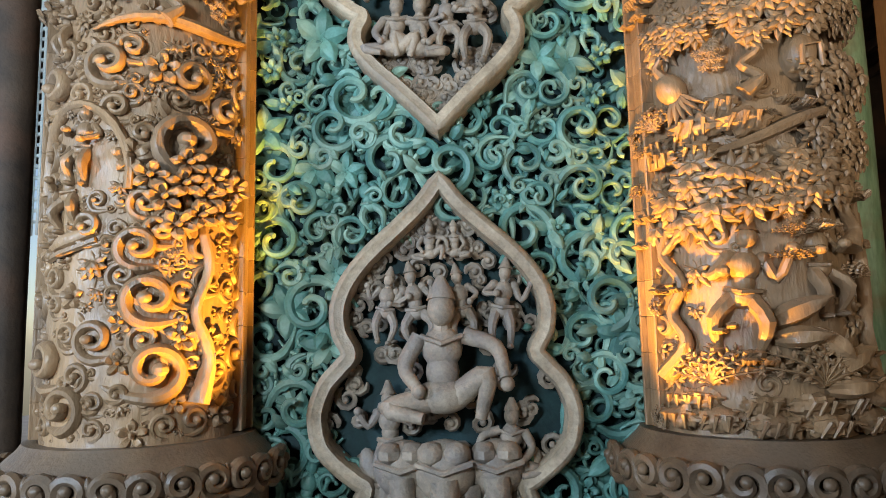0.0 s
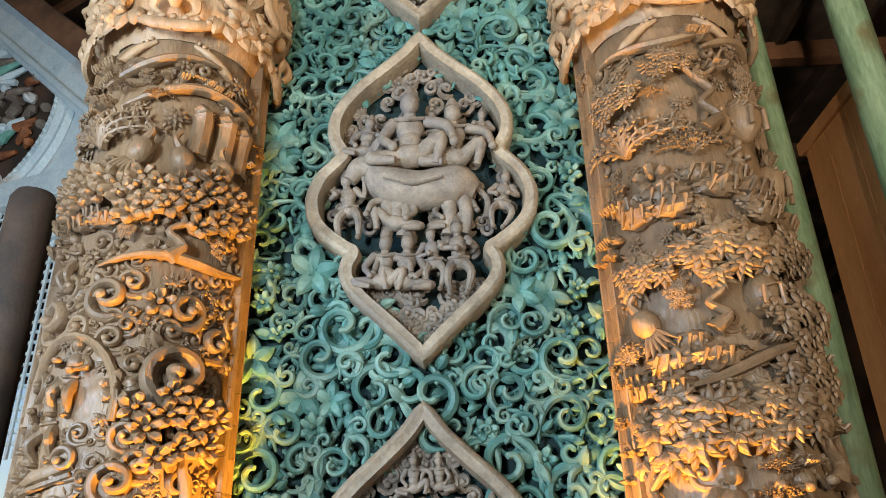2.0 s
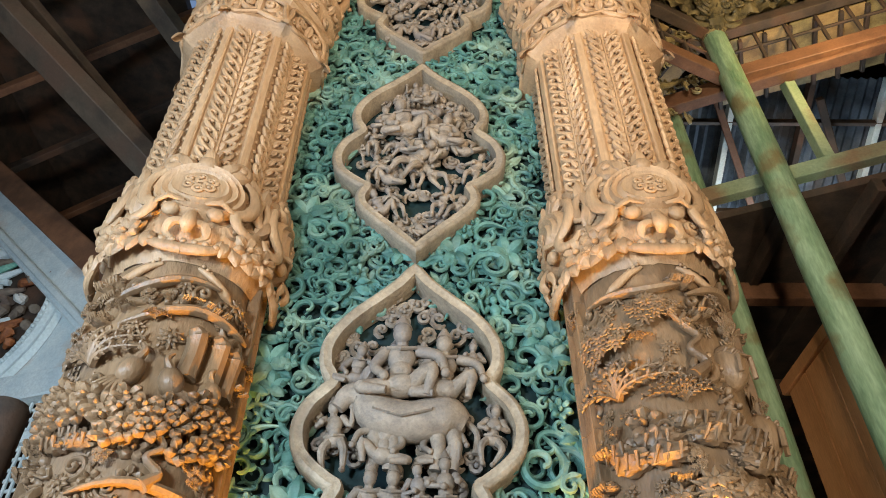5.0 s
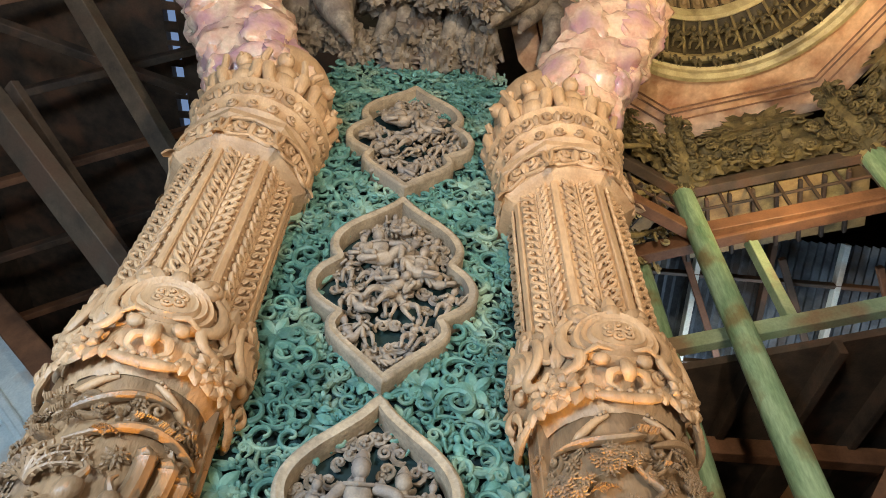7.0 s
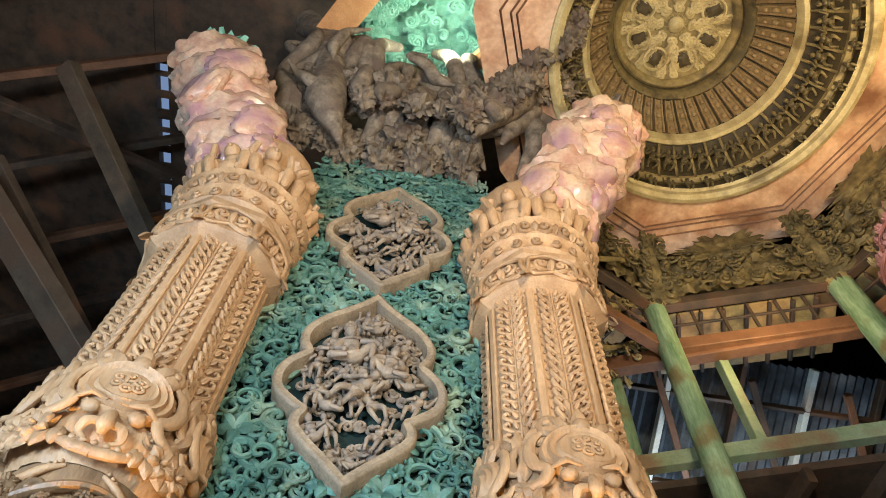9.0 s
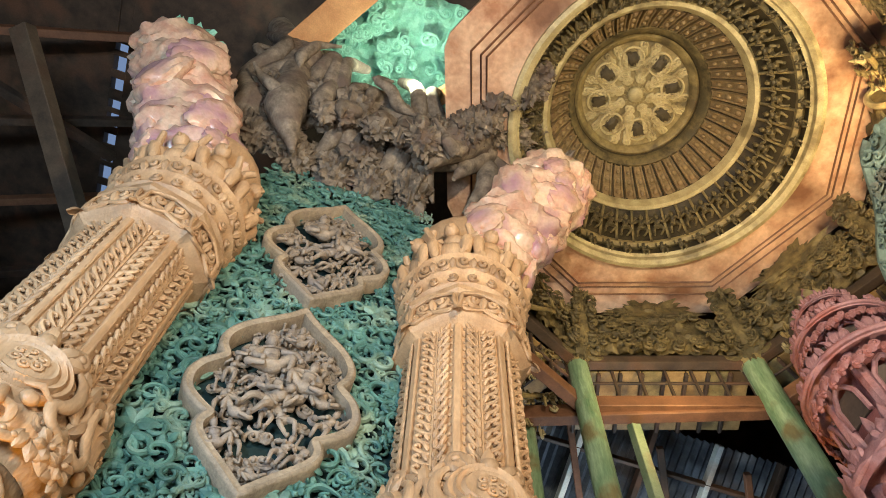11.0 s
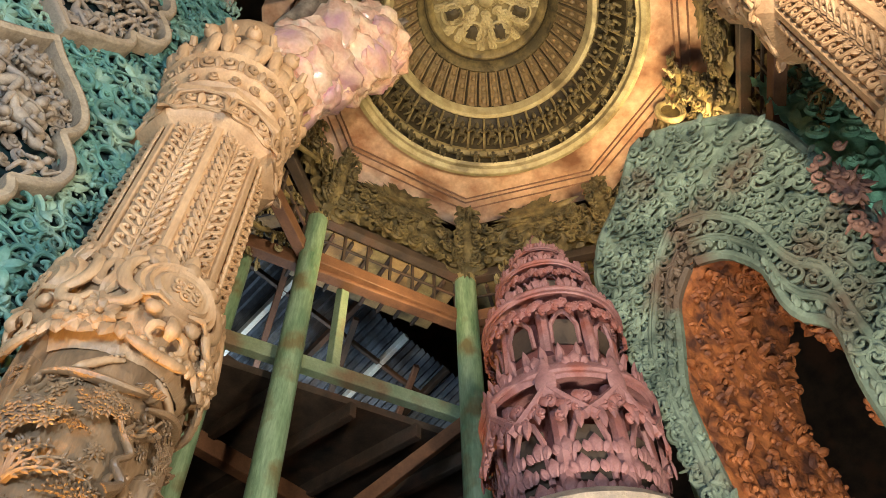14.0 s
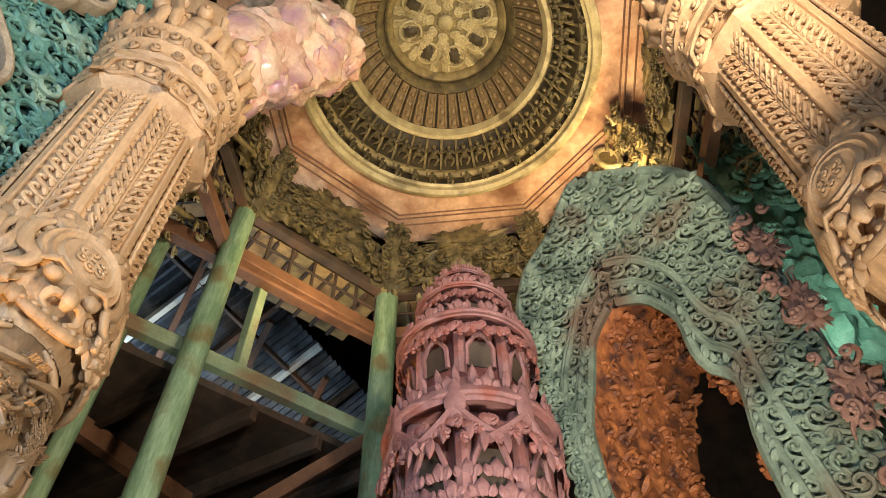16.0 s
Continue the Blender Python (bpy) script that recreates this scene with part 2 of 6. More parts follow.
def curve(points, n=4):
    """A smooth path through the points."""
    P = np.array(points, float)
    P = np.vstack([2 * P[0] - P[1], P, 2 * P[-1] - P[-2]])
    out = []
    for i in range(1, len(P) - 2):
        for s in np.arange(n) / n:
            out.append(0.5 * (2 * P[i] + (P[i + 1] - P[i - 1]) * s + (2 * P[i - 1] - 5 * P[i] + 4 * P[i + 1] - P[i + 2]) * s * s + (3 * P[i] - P[i - 1] - 3 * P[i + 1] + P[i + 2]) * s ** 3))
    return np.array(out + [P[-2]])


def limb(points, radii, sides=8, n=4):
    """A smooth tapering tube."""
    P = np.array(points, float)
    k = np.linspace(0, len(P) - 1, (len(P) - 1) * n + 1)
    return tube(curve(P, n), np.interp(k, range(len(P)), radii), sides)


def lathe(profile, n=48, a0=0.0, a1=360.0, wob=0.0):
    """Turns (radius, z) pairs about z."""
    full = abs(a1 - a0) >= 359.9
    m = n if full else n + 1
    ang = np.radians(a0 + (a1 - a0) * np.arange(m) / n)
    P = np.array(profile, float)
    v = np.stack([P[:, None, 0] * np.cos(ang), P[:, None, 0] * np.sin(ang), np.repeat(P[:, 1:2], m, 1)], 2).reshape(-1, 3)
    f = []
    for j in range(len(P) - 1):
        for i in range(n):
            k = (i + 1) % m
            f.append((j * m + i, j * m + k, (j + 1) * m + k, (j + 1) * m + i))
    return v, f


def spiral(size, turns=1.4, tail=0.8, r=0.02, hand=1, sides=6, steps=22, rise=0.3, bud=True):
    """A carved scroll in the x-z plane that faces -y: a tail, then a coil that ends in a bud."""
    pts, rad = [], []
    for i in range(steps):
        s = i / (steps - 1)
        a = -math.pi / 2 + s * turns * 2 * math.pi
        q = size * (1 - 0.82 * s)
        pts.append((hand * q * math.cos(a), -rise * size * s, q * math.sin(a)))
        rad.append(r * (1.1 - 0.5 * s))
    k = max(2, int(tail * 6))
    x0, z0 = pts[0][0], pts[0][2]
    lead = [(x0 - hand * size * tail * (1 - j / k), 0.0, z0 + size * 0.35 * tail * (1 - j / k) ** 2) for j in range(k)]
    sh = Shape().add(tube(lead + pts, [r * (0.35 + 0.7 * j / k) for j in range(k)] + rad, sides, 1.2))
    e = pts[-1]
    if bud:
        sh.add(BALL_S, blob(e[0], e[1] - r * 0.1, e[2], r * 0.95))
    return sh.piece()


def leaf(l, w, t):
    """A pointed leaf along +z with a crease, that bulges towards -y and curls at its tip."""
    v, f = [], []
    rows = 6
    for j in range(rows + 1):
        s = j / rows
        q = w * (math.sin(math.pi * (0.14 + 0.86 * s)) ** 0.85 if j < rows else 0.04)
        for i in range(5):
            c = (i - 2) / 2
            y = -t * math.sin(math.pi * (0.1 + 0.80 * s)) * (1 - 0.8 * c * c) - 0.35 * t * s * s + (0.38 * t * (1 - s) if i == 2 else 0)
            v.append((q * c, y, l * s))
    for j in range(rows):
        for i in range(4):
            a = j * 5 + i
            f.append((a, a + 1, a + 6, a + 5))
    return np.array(v), f


def flower(r, petals=6, t=0.02):
    """An open flower of cupped petals round a small bud."""
    sh = Shape()
    for i in range(petals):
        sh.add(leaf(r * 0.85, r * 0.40, t * 1.3), pose(0, 0, 0, 0, 360 * i / petals, 0) @ pose(0, -t * 0.1, r * 0.16, -14))
    sh.add(BALL_S, blob(0, -t * 0.7, 0, r * 0.2, t * 0.7, r * 0.2))
    return sh.piece()


def figure(h, lean=0, seed=0):
    """A plain carved votive shape of height h that faces -y."""
    q = random.Random(seed)
    sh = Shape()
    sh.add(BALL, blob(0, -h * 0.01, h * 0.64, h * 0.11, h * 0.085, h * 0.12))
    sh.add(BALL, blob(0, 0, h * 0.53, h * 0.085, h * 0.075, h * 0.10))
    sh.add(BALL, blob(0, 0, h * 0.42, h * 0.12, h * 0.09, h * 0.09))
    sh.add(BALL, blob(0, -h * 0.03, h * 0.845, h * 0.07, h * 0.075, h * 0.085))
    sh.add(tube([(0, -h * 0.02, h * 0.89), (0, -h * 0.015, h * 0.93), (0, -h * 0.01, h * 1.03)], [h * 0.085, h * 0.062, h * 0.018], 8))
    for s in (-1, 1):
        up = q.random() < 0.3
        el = (s * h * 0.21, -h * 0.04, h * (0.56 + q.uniform(-0.03, 0.06)))
        ha = (s * h * q.uniform(0.22, 0.3), -h * 0.09, h * q.uniform(0.72, 0.85)) if up else (s * h * q.uniform(0.02, 0.14), -h * 0.14, h * q.uniform(0.50, 0.64))
        sh.add(limb([(s * h * 0.11, 0, h * 0.72), el, ha], [h * 0.046, h * 0.038, h * 0.026], 8, 3)).add(BALL_S, blob(*ha, h * 0.044))
        sh.add(BALL_S, blob(s * h * 0.115, 0, h * 0.705, h * 0.06))
        b = q.uniform(0.07, 0.17)
        kn = (s * h * b, -h * 0.10, h * 0.25)
        fo = (s * h * b * q.uniform(0.3, 1.1), -h * 0.02, h * 0.03)
        sh.add(limb([(s * h * 0.06, 0, h * 0.42), kn, fo], [h * 0.068, h * 0.052, h * 0.03], 8, 3)).add(BALL_S, blob(fo[0], fo[1] - h * 0.03, fo[2], h * 0.042, h * 0.07, h * 0.034))
    sh.add(tube([(0, -h * 0.01, h * 0.70), (0, -h * 0.02, h * 0.80)], h * 0.045, 7))
    sh.add(tube([(-h * 0.12, -h * 0.03, h * 0.47), (0, -h * 0.10, h * 0.45), (h * 0.12, -h * 0.03, h * 0.47)], h * 0.022, 6))
    v, f = sh.piece()
    a = radians(lean)
    return np.stack([v[:, 0] * math.cos(a) + v[:, 2] * math.sin(a), v[:, 1], v[:, 2] * math.cos(a) - v[:, 0] * math.sin(a)], 1), f


def seated(h, hand=1, lean=0):
    """A plain carved shape of height h, sitting with one knee drawn up."""
    sh = Shape()
    sh.add(BALL, blob(0, 0, h * 0.52, h * 0.14, h * 0.10, h * 0.15)).add(BALL, blob(0, 0, h * 0.36, h * 0.115, h * 0.10, h * 0.14)).add(BALL, blob(0, -h * 0.02, h * 0.2, h * 0.19, h * 0.13, h * 0.12))
    sh.add(tube([(0, 0, h * 0.6), (0, -h * 0.02, h * 0.74)], h * 0.06, 8)).add(BALL, blob(0, -h * 0.04, h * 0.78, h * 0.095, h * 0.10, h * 0.12))
    sh.add(tube([(0, -h * 0.03, h * 0.84), (0, -h * 0.02, h * 0.90), (0, -h * 0.01, h * 1.0)], [h * 0.10, h * 0.08, h * 0.03], 10))
    sh.add(tube([(-h * 0.14, -h * 0.06, h * 0.6), (0, -h * 0.13, h * 0.55), (h * 0.14, -h * 0.06, h * 0.6)], h * 0.02, 6))
    sh.add(limb([(hand * h * 0.15, 0, h * 0.6), (hand * h * 0.36, -h * 0.04, h * 0.52), (hand * h * 0.42, -h * 0.12, h * 0.32)], [h * 0.062, h * 0.055, h * 0.04], 9, 4)).add(BALL_S, blob(hand * h * 0.43, -h * 0.13, h * 0.28, h * 0.05))
    sh.add(limb([(-hand * h * 0.15, 0, h * 0.6), (-hand * h * 0.25, -h * 0.04, h * 0.40), (-hand * h * 0.16, -h * 0.14, h * 0.26)], [h * 0.062, h * 0.055, h * 0.04], 9, 4)).add(BALL_S, blob(-hand * h * 0.15, -h * 0.15, h * 0.24, h * 0.05))
    sh.add(limb([(hand * h * 0.10, -h * 0.04, h * 0.2), (hand * h * 0.30, -h * 0.12, h * 0.34), (hand * h * 0.25, -h * 0.10, h * 0.06)], [h * 0.088, h * 0.07, h * 0.04], 9, 4))
    sh.add(limb([(-hand * h * 0.10, -h * 0.04, h * 0.18), (-hand * h * 0.36, -h * 0.12, h * 0.13), (-hand * h * 0.12, -h * 0.18, h * 0.07)], [h * 0.088, h * 0.066, h * 0.04], 9, 4))
    v, f = sh.piece()
    a = radians(lean)
    return np.stack([v[:, 0] * math.cos(a) + v[:, 2] * math.sin(a), v[:, 1], v[:, 2] * math.cos(a) - v[:, 0] * math.sin(a)], 1), f


def mount_head(s):
    """A plain long-nosed mount seen from the front: brow, ears, nose and legs."""
    sh = Shape().add(BALL, blob(0, -0.05, 0, s * 0.42, 0.12, s * 0.40)).add(BALL_S, blob(-s * 0.16, -0.1, s * 0.22, s * 0.2, 0.08, s * 0.17)).add(BALL_S, blob(s * 0.16, -0.1, s * 0.22, s * 0.2, 0.08, s * 0.17))
    sh.add(limb([(0, -0.13, -s * 0.1), (s * 0.03, -0.16, -s * 0.55), (-s * 0.03, -0.15, -s * 1.05), (s * 0.08, -0.16, -s * 1.35)], [s * 0.2, s * 0.15, s * 0.11, s * 0.06], 10))
    for e in (-1, 1):
        sh.add(BALL, blob(e * s * 0.46, -0.02, -s * 0.05, s * 0.16, 0.04, s * 0.34, 0, e * 15, 0))
        sh.add(limb([(e * s * 0.28, -0.02, -s * 0.2), (e * s * 0.30, -0.04, -s * 0.8), (e * s * 0.30, -0.04, -s * 1.6)], [s * 0.22, s * 0.17, s * 0.16], 9))
        sh.add(limb([(e * s * 0.13, -0.16, -s * 0.3), (e * s * 0.22, -0.2, -s * 0.5), (e * s * 0.25, -0.22, -s * 0.42)], [s * 0.05, s * 0.04, s * 0.015], 6))
    sh.add(tube([(-s * 0.36, -0.15, s * 0.12), (0, -0.19, s * 0.02), (s * 0.36, -0.15, s * 0.12)], s * 0.045, 6))
    return sh.piece()


def rough_grid(nx, nz, w, h, depth, scale, seed, octaves=4):
    """A carved sheet in the x-z plane, facing -y, with an uneven surface."""
    v, f = [], []
    for j in range(nz + 1):
        for i in range(nx + 1):
            x, z = w * (i / nx - 0.5), h * j / nz
            k = noise.turbulence(Vector((x * scale + seed * 7.1, seed * 3.3, z * scale)), octaves, True)
            v.append((x, -depth * k, z))
    for j in range(nz):
        for i in range(nx):
            a = j * (nx + 1) + i
            f.append((a, a + 1, a + nx + 2, a + nx + 1))
    return np.array(v), f


def rough_ball(x, y, z, sx, sy, sz, amp=0.25, scale=2.5, seed=0, nu=28, nv=18):
    v, f = sphere(nu, nv)
    k = np.array([1 + amp * (noise.turbulence(Vector(p) * scale + Vector((seed * 5.7, seed * 2.3, 0)), 4, True) - 0.9) for p in v])
    k = np.maximum(k, 0.6)
    return (v * k[:, None])[:, [2, 0, 1]] * np.array([sx, sy, sz]) + np.array([x, y, z]), f


def rough_shaft(profile, n, m, amp, scale, seed):
    """A turned shaft with low carved relief."""
    R, Z = np.array(profile).T
    v, f = [], []
    for j in range(m + 1):
        z = Z[0] + (Z[-1] - Z[0]) * j / m
        r = np.interp(z, Z, R)
        for i in range(n):
            a = 2 * math.pi * i / n
            k = noise.turbulence(Vector((math.cos(a) * r * scale + seed, math.sin(a) * r * scale, z * scale * 0.8)), 4, True)
            k = abs(math.sin(k * 4.0)) * 0.6 + k * 0.4
            v.append(((r + amp * k) * math.cos(a), (r + amp * k) * math.sin(a), z))
    for j in range(m):
        for i in range(n):
            k = (i + 1) % n
            f.append((j * n + i, j * n + k, (j + 1) * n + k, (j + 1) * n + i))
    return np.array(v), f


# ---- panel between the two pillars ----
MEDALS = [(0.10, 2.15), (2.42, 4.46), (4.63, 6.71), (6.92, 8.95)]
OUTLINE = [(0, 0), (0.06, 0.15), (0.12, 0.36), (0.18, 0.58), (0.24, 0.74), (0.30, 0.82), (0.36, 0.81), (0.41, 0.73), (0.44, 0.80), (0.48, 0.92), (0.53, 0.99), (0.57, 1.0),
           (0.62, 0.96), (0.66, 0.85), (0.70, 0.68), (0.715, 0.61), (0.75, 0.66), (0.79, 0.655), (0.84, 0.54), (0.90, 0.33), (0.95, 0.16), (1.0, 0)]


def medal_loop(z0, z1, w):
    side = [(w * b, z1 - (z1 - z0) * a) for a, b in OUTLINE]
    return side + [(-x, z) for x, z in side[-2:0:-1]]


def inside_medal(x, z, grow=0.03):
    for z0, z1 in MEDALS:
        if z0 < z < z1:
            a = (z1 - z) / (z1 - z0)
            w = np.interp(a, [p[0] for p in OUTLINE], [p[1] for p in OUTLINE]) * 0.62
            if abs(x) < w + grow:
                return True
    return False


def moulding(loop, y_front, y_back, width):
    """A raised frame that follows a closed loop in the x-z plane, with rounded front edges."""
    P = np.array(loop)
    n = len(P)
    d = np.roll(P, -1, 0) - np.roll(P, 1, 0)
    d /= np.linalg.norm(d, axis=1, keepdims=True) + 1e-9
    nor = np.stack([d[:, 1], -d[:, 0]], 1)
    prof = [(0.0, y_back), (0.0, y_front + 0.025), (0.15, y_front + 0.006), (0.35, y_front), (0.65, y_front + 0.012), (0.9, y_front + 0.01), (1.0, y_front + 0.035), (1.0, y_back)]
    v = np.concatenate([np.stack([P[:, 0] + nor[:, 0] * width * (k - 0.5), np.full(n, y), P[:, 1] + nor[:, 1] * width * (k - 0.5)], 1) for k, y in prof])
    f = []
    for j in range(len(prof) - 1):
        for i in range(n):
            k = (i + 1) % n
            f.append((j * n + i, j * n + k, (j + 1) * n + k, (j + 1) * n + i))
    return v, f


def finer(loop, steps=4):
    """Rounds a closed loop, keeping its points."""
    P = np.array(loop)
    out = []
    n = len(P)
    for i in range(n):
        a, b, c, d = P[i - 1], P[i], P[(i + 1) % n], P[(i + 2) % n]
        sharp_b = abs(b[0]) < 1e-6
        sharp_c = abs(c[0]) < 1e-6
        m0 = (c - b) if sharp_b else (c - a) / 2
        m1 = (c - b) if sharp_c else (d - b) / 2
        for s in np.arange(steps) / steps:
            out.append((2 * s ** 3 - 3 * s * s + 1) * b + (s ** 3 - 2 * s * s + s) * m0 + (3 * s * s - 2 * s ** 3) * c + (s ** 3 - s * s) * m1)
    return [tuple(p) for p in out]


def build_panel():
    q = random.Random(5)
    panel = thing("carved_screen", "tall worn green carved wooden screen between two teak pillars", "screen")
    for x0, x1 in ((-1.06, -0.442), (-0.436, 0.400), (0.406, 1.06)):
        part("plank", Shape().add(box(x0, x1, 0.06, 0.13, 0.0, 9.75, 0.006)), GREEN_SHADE, panel, smooth=False)
    kinds = []
    for k in range(10):
        sh = Shape()
        h = 1 if k % 2 else -1
        s = q.uniform(0.075, 0.115)
        sh.add(spiral(s, q.uniform(0.85, 1.25), q.uniform(1.0, 1.9), s * 0.19, h, 7, 26, q.uniform(0.25, 0.55), False))
        sh.add(spiral(s * 0.46, 1.15, 1.2, s * 0.15, -h, 6, 16, 0.5, False), pose(h * s * 1.05, -0.01, -s * 0.85, 0, q.uniform(-80, 80), 0))
        for j in range(2):
            a = 180 * j + q.uniform(-50, 50)
            sh.add(leaf(s * q.uniform(0.55, 0.95), s * q.uniform(0.17, 0.26), s * 0.3), pose(math.sin(radians(a)) * s * 1.0, -0.008, math.cos(radians(a)) * s * 1.0, q.uniform(0, 25), a + h * q.uniform(20, 70), 0))
        kinds.append(sh.mesh("scroll", GREEN))
    kinds.append(Shape().add(flower(0.062, 6, 0.04)).mesh("flower", GREEN))
    kinds.append(Shape().add(flower(0.055, 5, 0.035)).add(leaf(0.12, 0.04, 0.04), pose(0.03, 0, 0, 0, 120, 0)).mesh("flower", GREEN))
    sh = Shape()
    for a in (-130, -70, 0, 70, 130):
        sh.add(leaf(0.125, 0.042, 0.045), pose(0, 0, 0, 0, a, 0))
    kinds.append(sh.mesh("leaf_spray", GREEN))
    sh = Shape().add(figure(0.30, 10, 3), pose(0, 0, -0.15))
    kinds.append(sh.mesh("small_figure", GREEN))
    flat = [(np.array([p.co[:] for p in m.vertices]), [tuple(p.vertices) for p in m.polygons]) for m in kinds]
    rest = Shape()
    count, z, row = 0, 0.55, 0
    for layer, step, y in ((0, 0.165, 0.035), (1, 0.175, -0.01)):
        z = 0.5
        while z < 9.72:
            x = -0.98 + (row % 2) * step * 0.5
            while x < 1.0:
                px, pz = x + q.uniform(-0.03, 0.03), z + q.uniform(-0.03, 0.03)
                if abs(px) < 0.99 and not inside_medal(px, pz):
                    k = q.randrange(10) if q.random() < 0.72 else q.choice((10, 11, 12, 12, 13 if layer else 12))
                    turn = q.uniform(-25, 25) if k == 13 else q.uniform(0, 360)
                    m = pose(px, y + q.uniform(-0.02, 0.012), pz, 0, turn, 0) @ Matrix.Scale(q.uniform(0.75, 1.05) if layer == 0 else q.uniform(0.85, 1.3), 4)
                    if layer and 1.1 < pz < 4.3 and count < 300:
                        part(kinds[k].name.split(".")[0], kinds[k], None, panel, at=m)
                        count += 1
                    else:
                        rest.add(flat[k], m)
                x += step
            z += step
            row += 1
    tagged(part("carved_foliage", rest, GREEN, panel), kind="stuff")
    # the four medallions
    for n, (z0, z1) in enumerate(MEDALS):
        med = thing("medallion", "lobed weathered wooden medallion with carved votive group, on green panel", "medallion", group="panel medallions")
        loop = finer(medal_loop(z0, z1, 0.61))
        part("frame", Shape().add(moulding(loop, -0.15, 0.03, 0.082)), FRAME, med, "pale worn wooden rim")
        back = Shape()
        P = [(x * 0.97, 0.045, z) for x, z in loop]
        back.add((np.array(P), [tuple(range(len(P)))]))
        part("back_board", back, GREEN_SHADE, med, smooth=False)
        cz, h = (z0 + z1) / 2, z1 - z0
        if n == 0:
            scene_rows = [(0.86, 0.08, 2, 0.24), (0.70, 0.30, 4, 0.40), (0.40, 0.50, 2, 0.44), (0.20, 0.44, 2, 0.40)]
        elif n == 1:
            scene_rows = [(0.66, 0.36, 4, 0.36), (0.44, 0.52, 4, 0.42), (0.27, 0.28, 4, 0.42)]
        else:
            scene_rows = [(0.84, 0.12, 2, 0.34), (0.70, 0.24, 3, 0.40), (0.55, 0.46, 5, 0.38), (0.40, 0.46, 5, 0.38), (0.24, 0.30, 4, 0.36), (0.13, 0.12, 2, 0.24)]
        for frac, span, num, size in scene_rows:
            for i in range(num):
                x = -span + 2 * span * i / (num - 1) + q.uniform(-0.03, 0.03)
                s = size * q.uniform(0.9, 1.12)
                zz = z0 + frac * h - s * 0.5
                room = min(float(np.interp((z1 - zz - k * s) / h, [o[0] for o in OUTLINE], [o[1] for o in OUTLINE])) for k in (0.05, 0.5, 0.95)) * 0.61 - 0.05 - s * 0.18
                x = max(-room, min(room, x)) if room > 0 else 0
                lean = q.uniform(-10, 10) if n < 2 else q.uniform(-40, 40)
                one = seated(s * 0.9, q.choice((-1, 1)), lean) if q.random() < 0.4 else figure(s, lean, q.randrange(999))
                part("carved_figure", Shape().add(one, pose(x, -0.05 - q.uniform(0, 0.04), zz)), GREY_WOOD, med)
        if n == 0:
            part("carved_figure", Shape().add(seated(0.70, 1), pose(0.0, -0.13, cz - 0.16)), GREY_WOOD, med)
            for x, s in ((-0.20, 0.34), (0.0, 0.36), (0.24, 0.34)):
                part("mount_figure", Shape().add(mount_head(s), pose(x, -0.02 - 0.05 * (x == 0.0), cz - 0.36)), GREY_WOOD, med)
        elif n == 1:
            part("carved_figure", Shape().add(seated(0.60, 1), pose(-0.06, -0.13, cz + 0.02)), GREY_WOOD, med)
            part("carved_figure", Shape().add(seated(0.52, 1), pose(0.19, -0.10, cz + 0.03)), GREY_WOOD, med)
            big = Shape().add(limb([(0.30, -0.05, cz - 0.06), (0.20, -0.07, cz - 0.02), (0.0, -0.07, cz - 0.05), (-0.18, -0.08, cz - 0.01), (-0.28, -0.09, cz + 0.10), (-0.36, -0.10, cz + 0.09), (-0.41, -0.10, cz + 0.02)], [0.07, 0.125, 0.12, 0.12, 0.085, 0.065, 0.04], 12))
            big.add(limb([(0.31, -0.05, cz - 0.03), (0.37, -0.06, cz - 0.11), (0.36, -0.06, cz - 0.23)], [0.02, 0.018, 0.022], 7)).add(leaf(0.12, 0.035, 0.04), pose(-0.27, -0.13, cz + 0.18, 0, 25, 0))
            for s in (-0.20, -0.11, 0.14, 0.23):
                big.add(limb([(s, -0.06, cz - 0.08), (s + 0.02, -0.08, cz - 0.2), (s, -0.07, cz - 0.33)], [0.055, 0.04, 0.034], 9))
            big.add(tube([(-0.2, -0.2, cz - 0.02), (-0.05, -0.205, cz - 0.07), (0.12, -0.2, cz - 0.03)], 0.014, 6))
            part("mount_figure", big, GREY_WOOD, med)
        else:
            part("carved_figure", Shape().add(seated(0.50, 1, -12), pose(-0.08, -0.13, cz + 0.08)), GREY_WOOD, med)
            part("carved_figure", Shape().add(figure(0.52, 35, 71), pose(-0.16, -0.12, cz - 0.36)), GREY_WOOD, med)
            part("carved_figure", Shape().add(seated(0.42, -1, 10), pose(0.16, -0.12, cz - 0.02)), GREY_WOOD, med)
        cl = Shape()
        for _ in range(170):
            fz = q.choice((q.uniform(0.05, 0.2), q.uniform(0.62, 0.92), q.uniform(0.25, 0.6)))
            w = np.interp(1 - fz, [p[0] for p in OUTLINE], [p[1] for p in OUTLINE]) * 0.58
            cl.add(spiral(q.uniform(0.035, 0.06), 1.2, 0.6, 0.018, q.choice((-1, 1)), 5, 12, 0.6), pose(q.uniform(-w, w), 0.0, z0 + fz * h, 0, q.uniform(0, 360), 0))
        tagged(part("cloud_relief", cl, GREY_WOOD, med), kind="stuff")


build_panel()


# ---- great pillars ----
def wrap(r, mid=0.0):
    """Bends flat carving (x along, -y outward, z up) round a shaft of radius r; mid is the angle of its front in degrees."""
    def fn(v):
        a = v[:, 0] / r + radians(mid)
        d = r - v[:, 1]
        return np.stack([d * np.sin(a), -d * np.cos(a), v[:, 2]], 1)
    return fn


